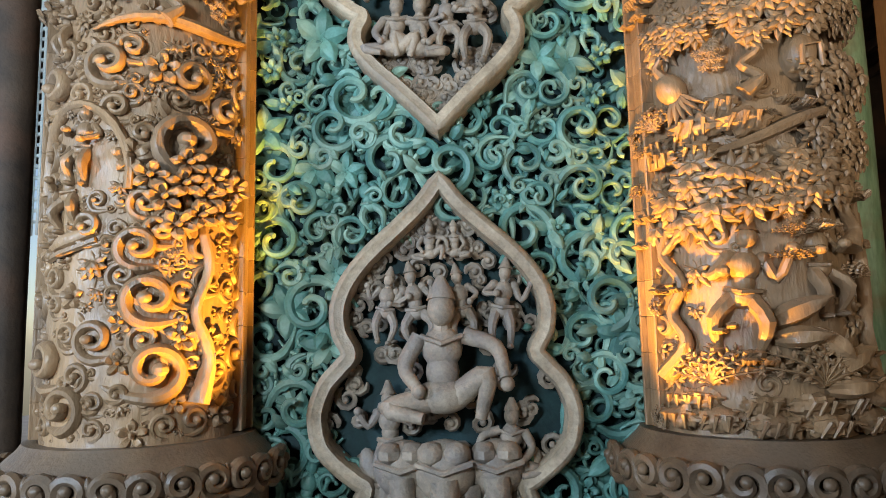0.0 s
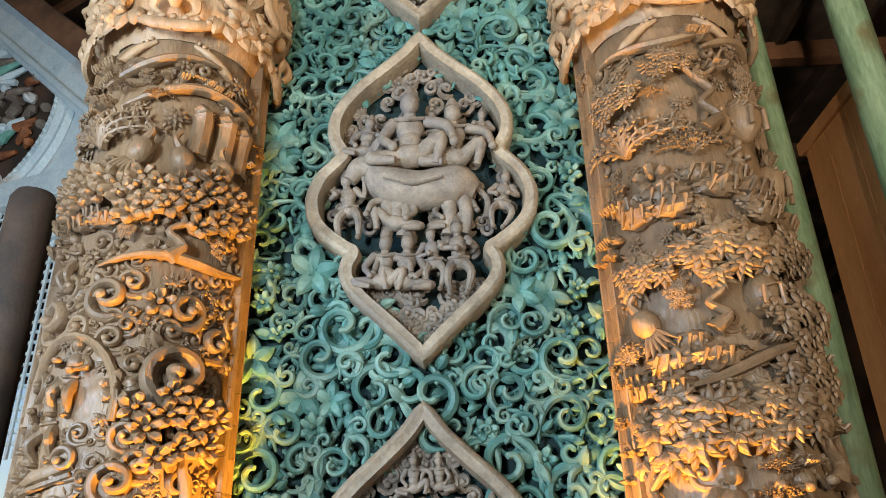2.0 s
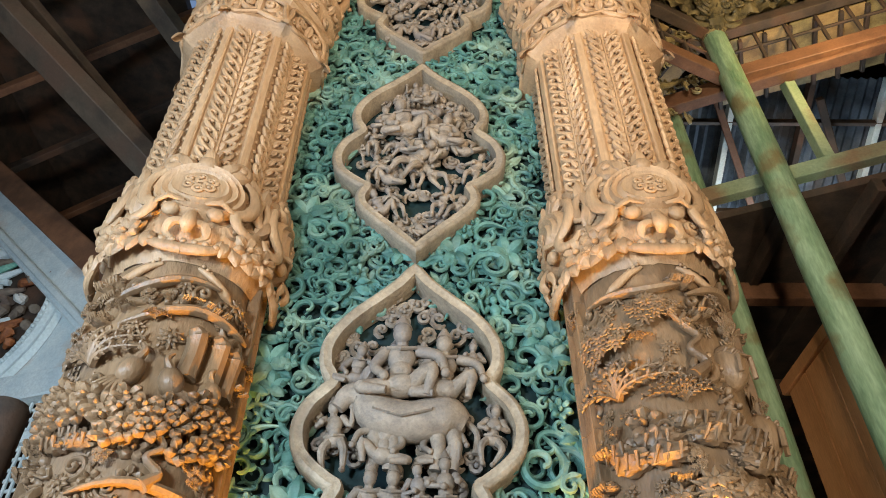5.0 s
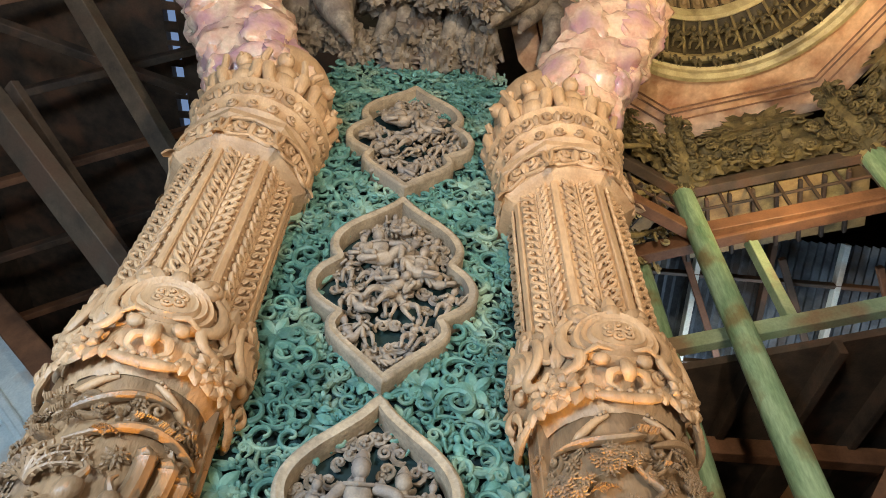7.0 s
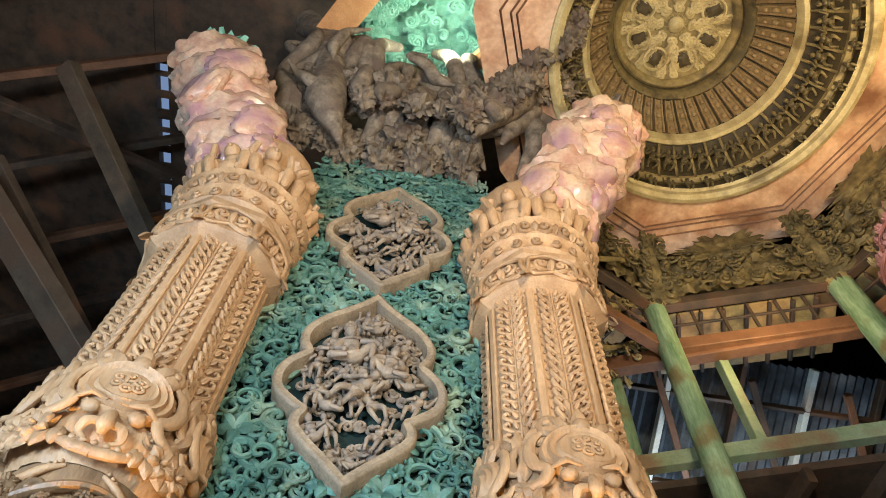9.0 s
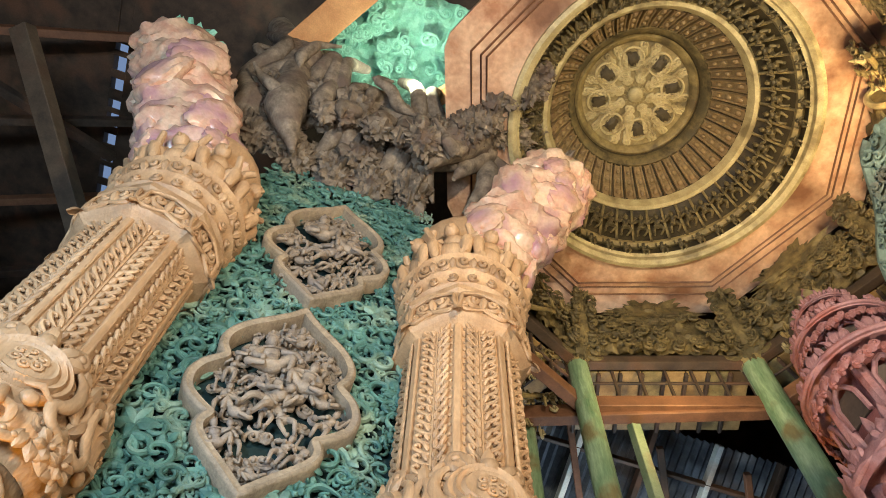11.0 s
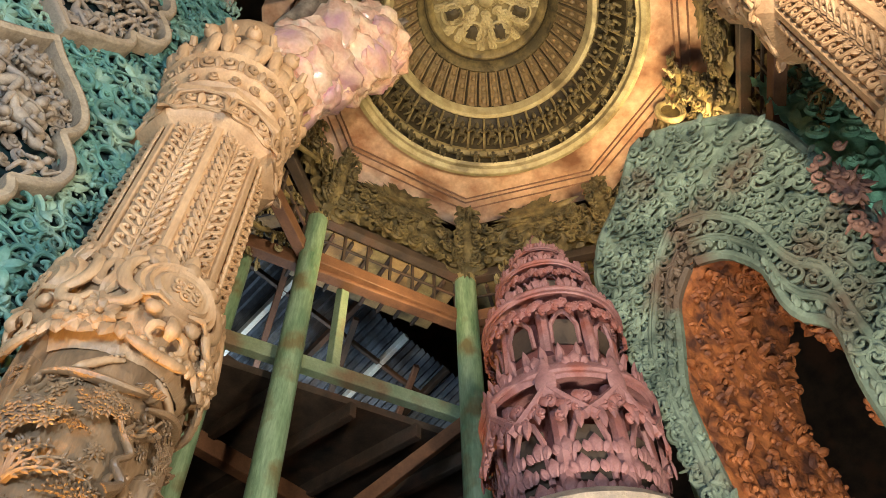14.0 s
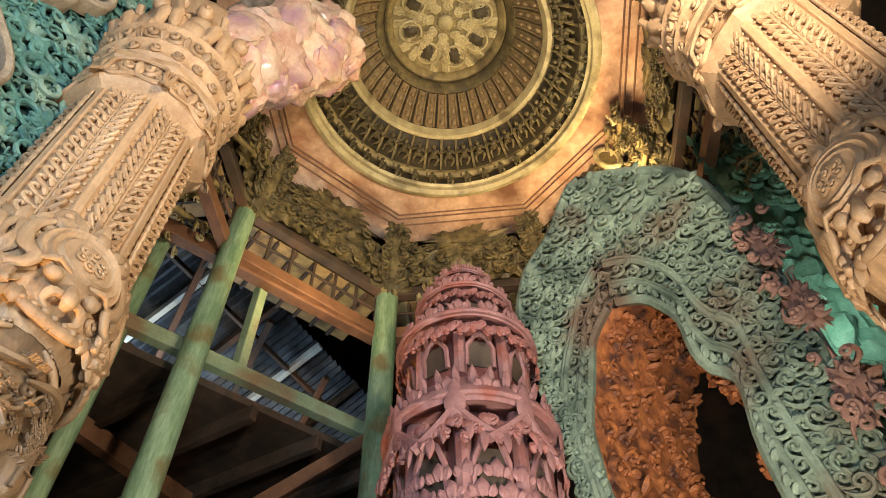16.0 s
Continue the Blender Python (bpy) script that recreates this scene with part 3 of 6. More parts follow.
def tuft(s, q, num=7):
    """A fan of pointed leaves that droops from one bud."""
    sh = Shape().add(BALL_S, blob(0, 0, 0, s * 0.5, s * 0.3, s * 0.42))
    for k, (num, spread, y, l) in enumerate(((num + 2, 330, -0.05, 0.95), (num, 230, -0.26, 0.78), (3, 90, -0.40, 0.55))):
        for i in range(num):
            a = 180 - spread / 2 + spread * i / (num - 1) + q.uniform(-6, 6)
            sh.add(leaf(s * l * q.uniform(0.9, 1.1), s * 0.19, s * 0.16), pose(0, s * y, s * 0.12 * k, 0, a, 0))
    return sh.piece()


def crown(w, h, n, s, q):
    """A leafy tree crown made of overlapping tufts."""
    sh = Shape()
    for i in range(n):
        a = 2.4 * i
        k = math.sqrt((i + 0.4) / n)
        sh.add(tuft(s * q.uniform(0.85, 1.15), q), pose(w * k * math.cos(a), -0.03 - 0.03 * (1 - k), h * k * math.sin(a), 0, q.uniform(-25, 25), 0))
    return sh.piece()


def blossom_crown(w, h, n, s, q):
    """A crown of separate five-petalled sprays with twigs."""
    sh = Shape()
    for i in range(n):
        a = 2.4 * i
        k = math.sqrt((i + 0.4) / n)
        x, z = w * k * math.cos(a), h * k * math.sin(a)
        sh.add(tube([(0, -0.02, -h), (x * 0.6, -0.025, z * 0.5 - h * 0.3), (x, -0.03, z)], [0.013, 0.011, 0.008], 6))
        sh.add(flower(s, 5, s * 0.6), pose(x, -0.045, z, 0, q.uniform(0, 70), 0)).add(BALL_S, blob(x, -0.02, z, s * 0.7, 0.03, s * 0.6))
    return sh.piece()


def trunk(pts, r):
    """A tapering carved trunk with a flared foot and two forked limbs."""
    P = [(x, -0.035, z) for x, z in pts]
    sh = Shape().add(limb(P, [r * 1.9, r * 1.1] + [r * 0.9] * (len(P) - 3) + [r * 0.5], 9))
    (x, y, z), d = P[-1], P[-1][2] - P[0][2]
    for s in (-1, 1):
        sh.add(limb([P[-2], (x + s * 0.05, y, z - 0.02), (x + s * 0.11, y - 0.01, z + 0.10)], [r * 0.7, r * 0.6, r * 0.35], 8))
    sh.add(tube([(P[0][0] + r * 0.4, -0.06, P[0][2]), (P[1][0] + r * 0.35, -0.055, P[1][2])], [r * 0.25, r * 0.2], 5))
    return sh.piece()


def fern(h, q, n=7, spread=130):
    """Arching fronds that rise from one root, each a row of leaflets on a rib."""
    sh = Shape()
    for i in range(n):
        a = radians(-spread / 2 + spread * i / (n - 1) + q.uniform(-5, 5))
        pts = [(h * s * math.sin(a) * (0.6 + 0.7 * s), -0.02 - 0.03 * math.sin(3 * s), h * s * math.cos(a) * (1.25 - 0.45 * s)) for s in np.linspace(0, 1, 7)]
        sh.add(tube(pts, [h * 0.05 * (1 - 0.6 * k / 6) for k in range(7)], 5, 1.5))
        for k in range(1, 7):
            d = math.degrees(math.atan2(pts[k][0] - pts[k - 1][0], pts[k][2] - pts[k - 1][2]))
            for e in (-1, 1):
                sh.add(leaf(h * 0.17, h * 0.04, 0.014), pose(*pts[k], 0, d + e * 55, 0))
    return sh.piece()


def mounds(w, h, q):
    """Stepped rounded rocks, the nearer ones lower."""
    sh = Shape()
    for row in range(2):
        for i in range(2):
            x = w * (-0.45 + 0.8 * i + 0.3 * row) + q.uniform(-0.03, 0.03)
            sh.add(rough_ball(x, -0.005 - 0.02 * row, h * (0.4 - 0.55 * row), w * q.uniform(0.55, 0.75), 0.05, h * 0.5, 0.5, 2.2, q.randrange(99), 24, 14))
            for k in range(3):
                sh.add(tube([(x - w * 0.3 + w * 0.25 * k, -0.035 - 0.02 * row, h * (0.1 - 0.55 * row)), (x - w * 0.15 + w * 0.2 * k, -0.05 - 0.02 * row, h * (0.55 - 0.55 * row))], [0.004, 0.008], 5))
    return sh.piece()


def ledge(l, q):
    """A wavy ground line, thick like a root."""
    k = q.uniform(0, 6)
    pts = [(x, -0.03, 0.035 * math.sin(9 * x + k) + 0.18 * x) for x in np.linspace(-l / 2, l / 2, 14)]
    return Shape().add(tube(pts, [0.006 + 0.018 * math.sin(math.pi * (i + 0.5) / 14) for i in range(14)], 8)).piece()


def big_scroll(s, hand, q, tail=1.8):
    """A deep acanthus scroll with smaller shoots on its back."""
    sh = Shape().add(spiral(s, 1.25, tail, s * 0.27, hand, 10, 30, 0.35))
    sh.add(spiral(s * 0.42, 1.1, 1.0, s * 0.14, -hand, 8, 18, 0.4), pose(hand * s * 1.25, -0.005, s * 0.15, 0, q.uniform(-40, 40), 0))
    sh.add(spiral(s * 0.36, 1.1, 1.2, s * 0.12, hand, 8, 18, 0.4), pose(-hand * s * 1.1, -0.005, -s * 0.75, 0, q.uniform(-60, 60), 0))
    for a in (35, 75, 115):
        sh.add(leaf(s * 0.7, s * 0.2, s * 0.25), pose(hand * s * 0.9 * math.sin(radians(a)), 0, s * 0.9 * math.cos(radians(a)), 0, hand * a, 0))
    return sh.piece()


def bird(l, hand, q):
    """A plain carved bird: a body, a raised neck and long tail plumes."""
    sh = Shape().add(BALL, blob(0, -0.03, 0, l * 0.30, 0.045, l * 0.42, 0, hand * 20, 0))
    sh.add(limb([(hand * l * 0.1, -0.04, l * 0.3), (hand * l * 0.22, -0.05, l * 0.55), (hand * l * 0.12, -0.05, l * 0.75)], [l * 0.13, l * 0.08, l * 0.05], 8))
    for a in range(-30, 31, 12):
        sh.add(leaf(l * 0.85, l * 0.07, 0.02), pose(-hand * l * 0.1, -0.03, -l * 0.1, 8, 180 + hand * (25 + a), 0))
    return sh.piece()


def hut(w, q):
    """A rounded jar-like hut."""
    return Shape().add(rough_ball(0, -0.005, w * 0.55, w * 0.5, 0.07, w * 0.75, 0.08, 1.2, 3, 24, 16)).add(tube([(-w * 0.25, -0.07, w * 0.1), (-w * 0.25, -0.075, w * 0.6), (w * 0.2, -0.075, w * 0.75), (w * 0.28, -0.07, w * 0.1)], w * 0.06, 6)).piece()


SCROLL_SIDE = (("crown", 0.25, 2.02, 0.17), ("trunk", 0.30, 1.12, 0.84), ("scroll", 0.09, 1.57, 0.10), ("scroll", 0.04, 1.79, 0.085), ("scroll", 0.11, 1.27, 0.11), ("bloom", 0.22, 1.40, 0.06),
               ("scroll", -0.12, 1.40, 0.08), ("figure", -0.27, 1.86, 0.34), ("shelf", -0.27, 1.82, 0.26), ("tuft", -0.13, 1.70, 0.08), ("scroll", -0.38, 1.30, 0.10), ("scroll", -0.26, 1.12, 0.09))
SCROLL_TOP = (("ledge", 0.20, 2.80, 0.64), ("scroll", 0.23, 2.26, 0.13), ("scroll", 0.23, 2.56, 0.085), ("scroll", 0.40, 2.44, 0.08), ("figure", -0.24, 2.06, 0.34), ("arch", -0.24, 2.10, 0.24), ("scroll", -0.10, 2.60, 0.09),
              ("scroll", -0.38, 2.52, 0.10), ("figure", -0.36, 2.66, 0.30), ("bloom", 0.05, 2.98, 0.06), ("trunk", 0.14, 2.80, 0.28), ("crown", 0.30, 3.12, 0.17), ("crown", 0.0, 3.10, 0.12), ("mound", -0.25, 3.0, 0.12))
SCROLL_HIGH = (("bird", -0.06, 3.36, 0.17), ("bird", 0.12, 3.33, 0.17), ("bird", 0.31, 3.34, 0.15), ("column", 0.18, 3.54, 0.2), ("column", 0.30, 3.54, 0.2), ("column", 0.40, 3.52, 0.2), ("ledge", 0.15, 3.74, 0.62), ("fern", -0.28, 3.42, 0.22),
               ("ledge", -0.05, 3.90, 0.5), ("bloom", 0.02, 3.84, 0.05), ("crown", -0.30, 3.16, 0.12), ("scroll", 0.36, 3.78, 0.05))
FOREST_LOW = (("trunk", -0.44, 1.20, 0.55), ("canopy", -0.24, 1.93, 0.19), ("canopy", 0.08, 1.97, 0.16), ("figure", -0.19, 1.28, 0.50), ("figure", 0.17, 1.42, 0.42), ("frond", 0.02, 1.40, 0.2), ("fern", -0.28, 1.17, 0.16), ("fern", 0.10, 1.16, 0.20),
              ("mound", -0.36, 1.05, 0.16), ("mound", -0.02, 1.03, 0.16), ("frond", 0.20, 1.20, 0.2), ("mound", 0.32, 1.03, 0.16), ("trunk", 0.42, 1.10, 0.6), ("tuft", -0.48, 1.80, 0.1))
FOREST_MID = (("canopy", 0.02, 2.68, 0.17), ("trunk", -0.08, 2.34, 0.26), ("bird", -0.37, 2.42, 0.17), ("mound", -0.25, 2.25, 0.17), ("mound", -0.40, 2.14, 0.14), ("canopy", 0.30, 2.40, 0.17), ("canopy", 0.30, 2.12, 0.15), ("hut", 0.12, 2.42, 0.13), ("ledge", 0.05, 2.20, 0.6),
              ("trunk", 0.30, 1.70, 0.36), ("tuft", -0.42, 2.62, 0.1), ("fern", -0.46, 2.26, 0.12), ("canopy", 0.34, 2.72, 0.13))
FOREST_HIGH = (("trunk", 0.03, 3.34, 0.34), ("canopy", -0.10, 3.76, 0.10), ("canopy", -0.38, 3.64, 0.12), ("ball", 0.27, 3.70, 0.09), ("fern", -0.35, 3.30, 0.22), ("bloom", -0.25, 3.14, 0.08), ("hut", 0.26, 3.36, 0.16), ("hut", 0.45, 3.04, 0.16), ("mound", -0.30, 2.98, 0.18),
               ("mound", 0.05, 3.06, 0.18), ("figure", 0.17, 3.06, 0.26), ("canopy", -0.34, 2.66, 0.12), ("mound", 0.28, 2.94, 0.16), ("fern", -0.05, 3.22, 0.13), ("ledge", -0.15, 3.92, 0.5), ("ledge", 0.28, 3.90, 0.36))


def relief(p, plan, R, q):
    """Low carved scenes on the shaft: kind, place along and up it, and size."""
    for kind, x, z, s in plan:
        h = q.choice((-1, 1))
        if kind == "crown":
            m, nm = blossom_crown(s, s * 0.95, 10, 0.058, q), "carved_blossom"
        elif kind == "canopy":
            m, nm = crown(s, s * 0.68, 10, s * 0.46, q), "carved_canopy"
        elif kind == "trunk":
            w = q.uniform(-0.04, 0.04)
            m, nm = trunk([(-0.02, 0), (0.035 + w, s * 0.22), (-0.02 + w, s * 0.42), (0.03 + w, s * 0.62), (-0.015, s * 0.82), (0.01, s)], 0.02 if s > 0.5 else 0.018), "carved_trunk"
        elif kind == "scroll":
            m, nm = big_scroll(s, h, q), "carved_scroll"
        elif kind == "bloom":
            m, nm = flower(s, 5, s * 0.5), "carved_flower"
        elif kind == "figure":
            m, nm = figure(s, q.uniform(-8, 8), q.randrange(999)), "carved_figure"
        elif kind == "shelf":
            m, nm = Shape().add(tube([(-s / 2, -0.01, -0.02), (0, -0.025, 0.0), (s / 2, -0.01, 0.04)], [0.02, 0.03, 0.02], 8, 0.7)).add(tube([(-s / 2, -0.015, -0.06), (0, -0.03, -0.045), (s / 2, -0.015, 0.0)], 0.014, 6)).piece(), "carved_shelf"
        elif kind == "arch":
            m, nm = Shape().add(tube([(s * math.cos(a) * 0.9, -0.015, s * math.sin(a) * 1.2) for a in np.linspace(-0.2, 3.3, 16)], 0.02, 9)).piece(), "carved_arch"
        elif kind == "tuft":
            m, nm = tuft(s, q), "carved_tuft"
        elif kind == "ledge":
            m, nm = ledge(s, q), "carved_branch"
        elif kind == "mound":
            m, nm = mounds(s, s * 0.75, q), "carved_rocks"
        elif kind == "bird":
            m, nm = bird(s, h, q), "carved_bird"
        elif kind == "column":
            m, nm = Shape().add(limb([(0, -0.005, -s * 0.7), (0.01, -0.015, 0), (0, -0.03, s * 0.4), (-0.03, -0.05, s * 0.52)], [0.05, 0.045, 0.045, 0.02], 9)).piece(), "carved_rocks"
        elif kind == "fern":
            m, nm = fern(s, q), "carved_fern"
        elif kind == "frond":
            m, nm = Shape().add(leaf(s, s * 0.22, 0.05), pose(-s * 0.4, -0.01, 0, 10, 60, 0)).add(leaf(s * 0.8, s * 0.2, 0.05), pose(-s * 0.35, -0.02, -s * 0.25, 10, 85, 0)).add(leaf(s * 0.7, s * 0.2, 0.05), pose(s * 0.3, -0.02, -s * 0.1, 10, 140, 0)).piece(), "carved_frond"
        elif kind == "hut":
            m, nm = hut(s, q), "carved_hut"
        else:
            m, nm = crown(s * 0.7, s * 0.8, 12, s * 0.3, q), "carved_canopy"
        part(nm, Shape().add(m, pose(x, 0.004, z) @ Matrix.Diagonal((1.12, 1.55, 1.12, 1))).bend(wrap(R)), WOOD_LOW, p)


def mask(q):
    """The carved boss: a ringed disc under a leafy finial, thick sweeping horns, round eyes, a snout and an upturned jaw."""
    sh = Shape()
    disc = lathe([(0.0, 0.085), (0.05, 0.095), (0.10, 0.085), (0.115, 0.098), (0.135, 0.07), (0.155, 0.092), (0.17, 0.06), (0.19, 0.08), (0.21, 0.05), (0.225, 0.0)], 36)
    sh.add(disc, pose(0, -0.02, 0.05, 90) @ Matrix.Diagonal((1.14, 0.96, 1.25, 1)))
    for a in range(0, 360, 60):
        sh.add(spiral(0.032, 1.2, 0.6, 0.011, 1, 5, 12, 0.5), pose(0.055 * math.sin(radians(a)), -0.138, 0.05 + 0.046 * math.cos(radians(a)), 0, a, 0))
    for a, l in ((0, 0.20), (-38, 0.16), (38, 0.16), (-70, 0.13), (70, 0.13)):
        sh.add(leaf(l, 0.05, 0.06), pose(0.11 * math.sin(radians(a)), -0.05, 0.20, 0, a, 0))
    sh.add(BALL, blob(0, -0.09, 0.25, 0.05, 0.045, 0.055))
    for s in (-1, 1):
        sh.add(spiral(0.062, 1.3, 1.3, 0.026, s, 9, 22, 0.5), pose(s * 0.17, -0.05, 0.285, 0, s * 20, 0))
        # horn: rises beside the disc, sweeps round and curls in below
        sh.add(limb([(s * 0.20, -0.05, 0.24), (s * 0.27, -0.07, 0.17), (s * 0.29, -0.09, 0.06), (s * 0.255, -0.105, -0.04), (s * 0.20, -0.115, -0.10), (s * 0.23, -0.12, -0.175), (s * 0.30, -0.11, -0.185), (s * 0.335, -0.10, -0.13)], [0.016, 0.030, 0.036, 0.036, 0.033, 0.030, 0.026, 0.014], 11, 5))
        sh.add(limb([(s * 0.22, -0.02, 0.22), (s * 0.34, -0.05, 0.19), (s * 0.40, -0.07, 0.08), (s * 0.37, -0.07, -0.02), (s * 0.31, -0.07, 0.0), (s * 0.315, -0.08, 0.06)], [0.014, 0.026, 0.030, 0.028, 0.024, 0.018], 10, 5))
        sh.add(BALL, blob(s * 0.105, -0.10, -0.135, 0.044, 0.045, 0.044)).add(tube([(s * 0.05, -0.13, -0.09), (s * 0.115, -0.165, -0.075), (s * 0.185, -0.13, -0.10)], [0.012, 0.022, 0.012], 7))
        sh.add(spiral(0.062, 1.2, 1.0, 0.03, -s, 9, 22, 0.6), pose(s * 0.36, -0.05, -0.21, 0, s * 40, 0))
        sh.add(flower(0.085, 6, 0.05), pose(s * 0.305, -0.085, -0.27)).add(leaf(0.15, 0.05, 0.06), pose(s * 0.36, -0.06, -0.25, 0, s * 150, 0))
        for k in range(3):
            sh.add(leaf(0.13, 0.045, 0.06), pose(s * (0.19 + 0.05 * k), -0.05, -0.27 - 0.01 * k, 0, s * (185 - 18 * k), 0))
        # jaw
        sh.add(limb([(0, -0.08, -0.405), (s * 0.08, -0.085, -0.395), (s * 0.15, -0.075, -0.36), (s * 0.20, -0.06, -0.31), (s * 0.215, -0.05, -0.28)], [0.034, 0.034, 0.026, 0.014, 0.005], 9))
        sh.add(limb([(s * 0.02, -0.11, -0.23), (s * 0.075, -0.12, -0.25), (s * 0.09, -0.10, -0.31), (s * 0.05, -0.10, -0.35)], [0.024, 0.028, 0.018, 0.010], 8))
        sh.add(leaf(0.13, 0.04, 0.05), pose(s * 0.40, -0.03, 0.18, 0, s * 40, 0))
    sh.add(limb([(0, -0.10, -0.15), (0, -0.135, -0.21), (0, -0.15, -0.265), (0, -0.11, -0.30)], [0.022, 0.032, 0.036, 0.02], 10))
    for k in range(7):
        sh.add(BALL_S, blob(-0.15 + 0.05 * k, -0.10, -0.362 + 0.004 * abs(k - 3), 0.017))
    return sh.piece()


def pillar(at, turn, seed, label, plans, flip=1):
    q = random.Random(seed)
    p = thing("carved_pillar", label, "pillar", at, turn, "great teak pillars")
    part("pedestal", Shape().add(lathe([(0.62, 0.0), (0.62, 0.16), (0.585, 0.2), (0.585, 0.30), (0.56, 0.34), (0.57, 0.70), (0.61, 0.76), (0.61, 0.84), (0.575, 0.88), (0.52, 0.93), (0.50, 0.96), (0.44, 0.96)], 56)), WOOD_DARK, p)
    sh = Shape()
    for i in range(21):
        x = (i - 10) * 0.125
        sh.add(spiral(0.075, 1.4, 1.2, 0.026, (-1) ** i, 7, 22, 0.4), pose(x, -0.03, 0.82)).add(leaf(0.12, 0.04, 0.05), pose(x + 0.06, -0.01, 0.76))
    for i in range(15):
        x = (i - 7) * 0.17
        sh.add(spiral(0.085, 1.5, 0.9, 0.022, (-1) ** i, 6, 22, 0.3), pose(x, 0, 0.55, 0, 0, 0))
        sh.add(leaf(0.10, 0.045, 0.04), pose(x + 0.085, 0, 0.40))
        sh.add(BALL_S, blob(x, 0, 0.76, 0.06, 0.045, 0.05))
    part("pedestal_scrolls", sh.bend(wrap(0.585)), WOOD_DARK, p)
    R = 0.425
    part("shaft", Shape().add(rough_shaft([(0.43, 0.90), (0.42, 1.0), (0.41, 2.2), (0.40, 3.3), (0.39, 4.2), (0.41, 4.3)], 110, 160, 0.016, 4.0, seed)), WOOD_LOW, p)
    for s in (-1, 1):
        for x, w, d in ((0.0, 0.075, 0.045), (0.055, 0.022, 0.07), (-0.05, 0.016, 0.055)):
            sh = Shape()
            for k in range(20):
                sh.add(box(-w / 2 + x * s, w / 2 + x * s, -d, 0.02, 0.97 + k * 0.161, 0.97 + (k + 1) * 0.161, 0.003))
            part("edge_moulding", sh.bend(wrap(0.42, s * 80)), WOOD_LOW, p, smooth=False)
    for plan in plans:
        relief(p, [(k, x * flip, z, w) for k, x, z, w in plan], R - 0.012, q)
    # smaller carving fills the ground between the scenes
    reach = {"trunk": 0.05, "figure": 0.10, "ledge": 0.05, "column": 0.06, "canopy": 0.14, "crown": 0.15, "arch": 0.12, "shelf": 0.06}
    taken = [(x * flip, z + (w * 0.5 if k in ("trunk", "figure", "fern") else 0), reach.get(k, w * 0.8)) for plan in plans for k, x, z, w in plan]
    scrolly = plans[0] is SCROLL_SIDE
    fill = []
    for _ in range(1500):
        x, z, w = q.uniform(-0.60, 0.56), q.uniform(1.0, 3.95), q.uniform(0.04, 0.075)
        if all((x - a) ** 2 + (z - b) ** 2 > (0.82 * (w + c)) ** 2 for a, b, c in taken):
            taken.append((x, z, w))
            kinds = ("scroll", "scroll", "scroll", "tuft", "bloom", "scroll") if scrolly and z < 2.9 else ("tuft", "mound", "tuft", "fern", "scroll", "ball", "tuft")
            fill.append((q.choice(kinds), x, z, w))
    relief(p, fill, R - 0.012, q)
    # bosses
    part("boss_band", Shape().add(rough_shaft([(0.39, 4.10), (0.42, 4.18), (0.455, 4.26), (0.475, 4.36), (0.48, 4.55), (0.46, 4.74), (0.42, 4.86)], 130, 44, 0.035, 6.0, seed + 3)), WOOD, p)
    for s in (-1, 1):
        band = Shape().add(limb([(s * 0.10, 0.0, 4.09), (s * 0.18, -0.02, 4.04), (s * 0.27, -0.025, 3.97), (s * 0.34, -0.01, 3.93)], [0.012, 0.022, 0.028, 0.008], 9, 5))
        for k in range(7):
            band.add(BALL_S, blob(s * (0.12 + 0.024 * k), -0.02, 4.10 - 0.016 * k, 0.012))
        part("jaw_ribbon", band.bend(wrap(0.405)), WOOD, p)
    one = Shape().add(mask(q), pose(0, 0, 4.52) @ Matrix.Diagonal((1.04, 0.78, 1.04, 1))).bend(wrap(0.475)).mesh("boss", WOOD)
    for a in (0, 90, 180, -90):
        part("boss", one, WOOD, p, at=pose(0, 0, 0, 0, 0, a))
    sh = Shape()
    for a in (45, 135, -45, -135):
        s2 = Shape().add(spiral(0.075, 1.3, 1.2, 0.026, 1, 8, 24, 0.5), pose(-0.03, -0.02, 4.36)).add(spiral(0.055, 1.3, 1.2, 0.02, -1, 8, 20, 0.5), pose(0.06, -0.02, 4.24)).add(flower(0.06, 5, 0.035), pose(-0.05, -0.03, 4.22)).add(leaf(0.2, 0.05, 0.06), pose(0, -0.02, 4.62)).add(leaf(0.16, 0.05, 0.06), pose(0, -0.03, 4.43, 0, 25, 0))
        sh.add(s2.bend(wrap(0.475, a)).piece())
    part("corner_scrolls", sh, WOOD, p)
    sh = Shape()
    for k in range(76):
        a, z = 360 / 76 * k + q.uniform(-4, 4), 4.30 + 0.50 * ((k * 0.618) % 1)
        if abs((a + 45) % 90 - 45) > 17:
            one = Shape().add(spiral(q.uniform(0.04, 0.06), 1.25, 1.3, 0.019, q.choice((-1, 1)), 7, 20, 0.5), pose(0, -0.015, z, 0, q.uniform(0, 360), 0)).add(leaf(0.09, 0.03, 0.04), pose(0.03, -0.01, z - 0.03, 0, q.uniform(0, 360), 0))
            sh.add(one.bend(wrap(0.475, a)).piece())
    tagged(part("small_scrolls", sh, WOOD, p), kind="stuff")
    # upper shaft, eight sided, with leaf columns
    r8 = 0.475
    part("upper_shaft", Shape().add(lathe([(r8, 4.7), (r8, 6.6)], 8)), WOOD, p, smooth=False, at=pose(0, 0, 0, 0, 0, 22.5))
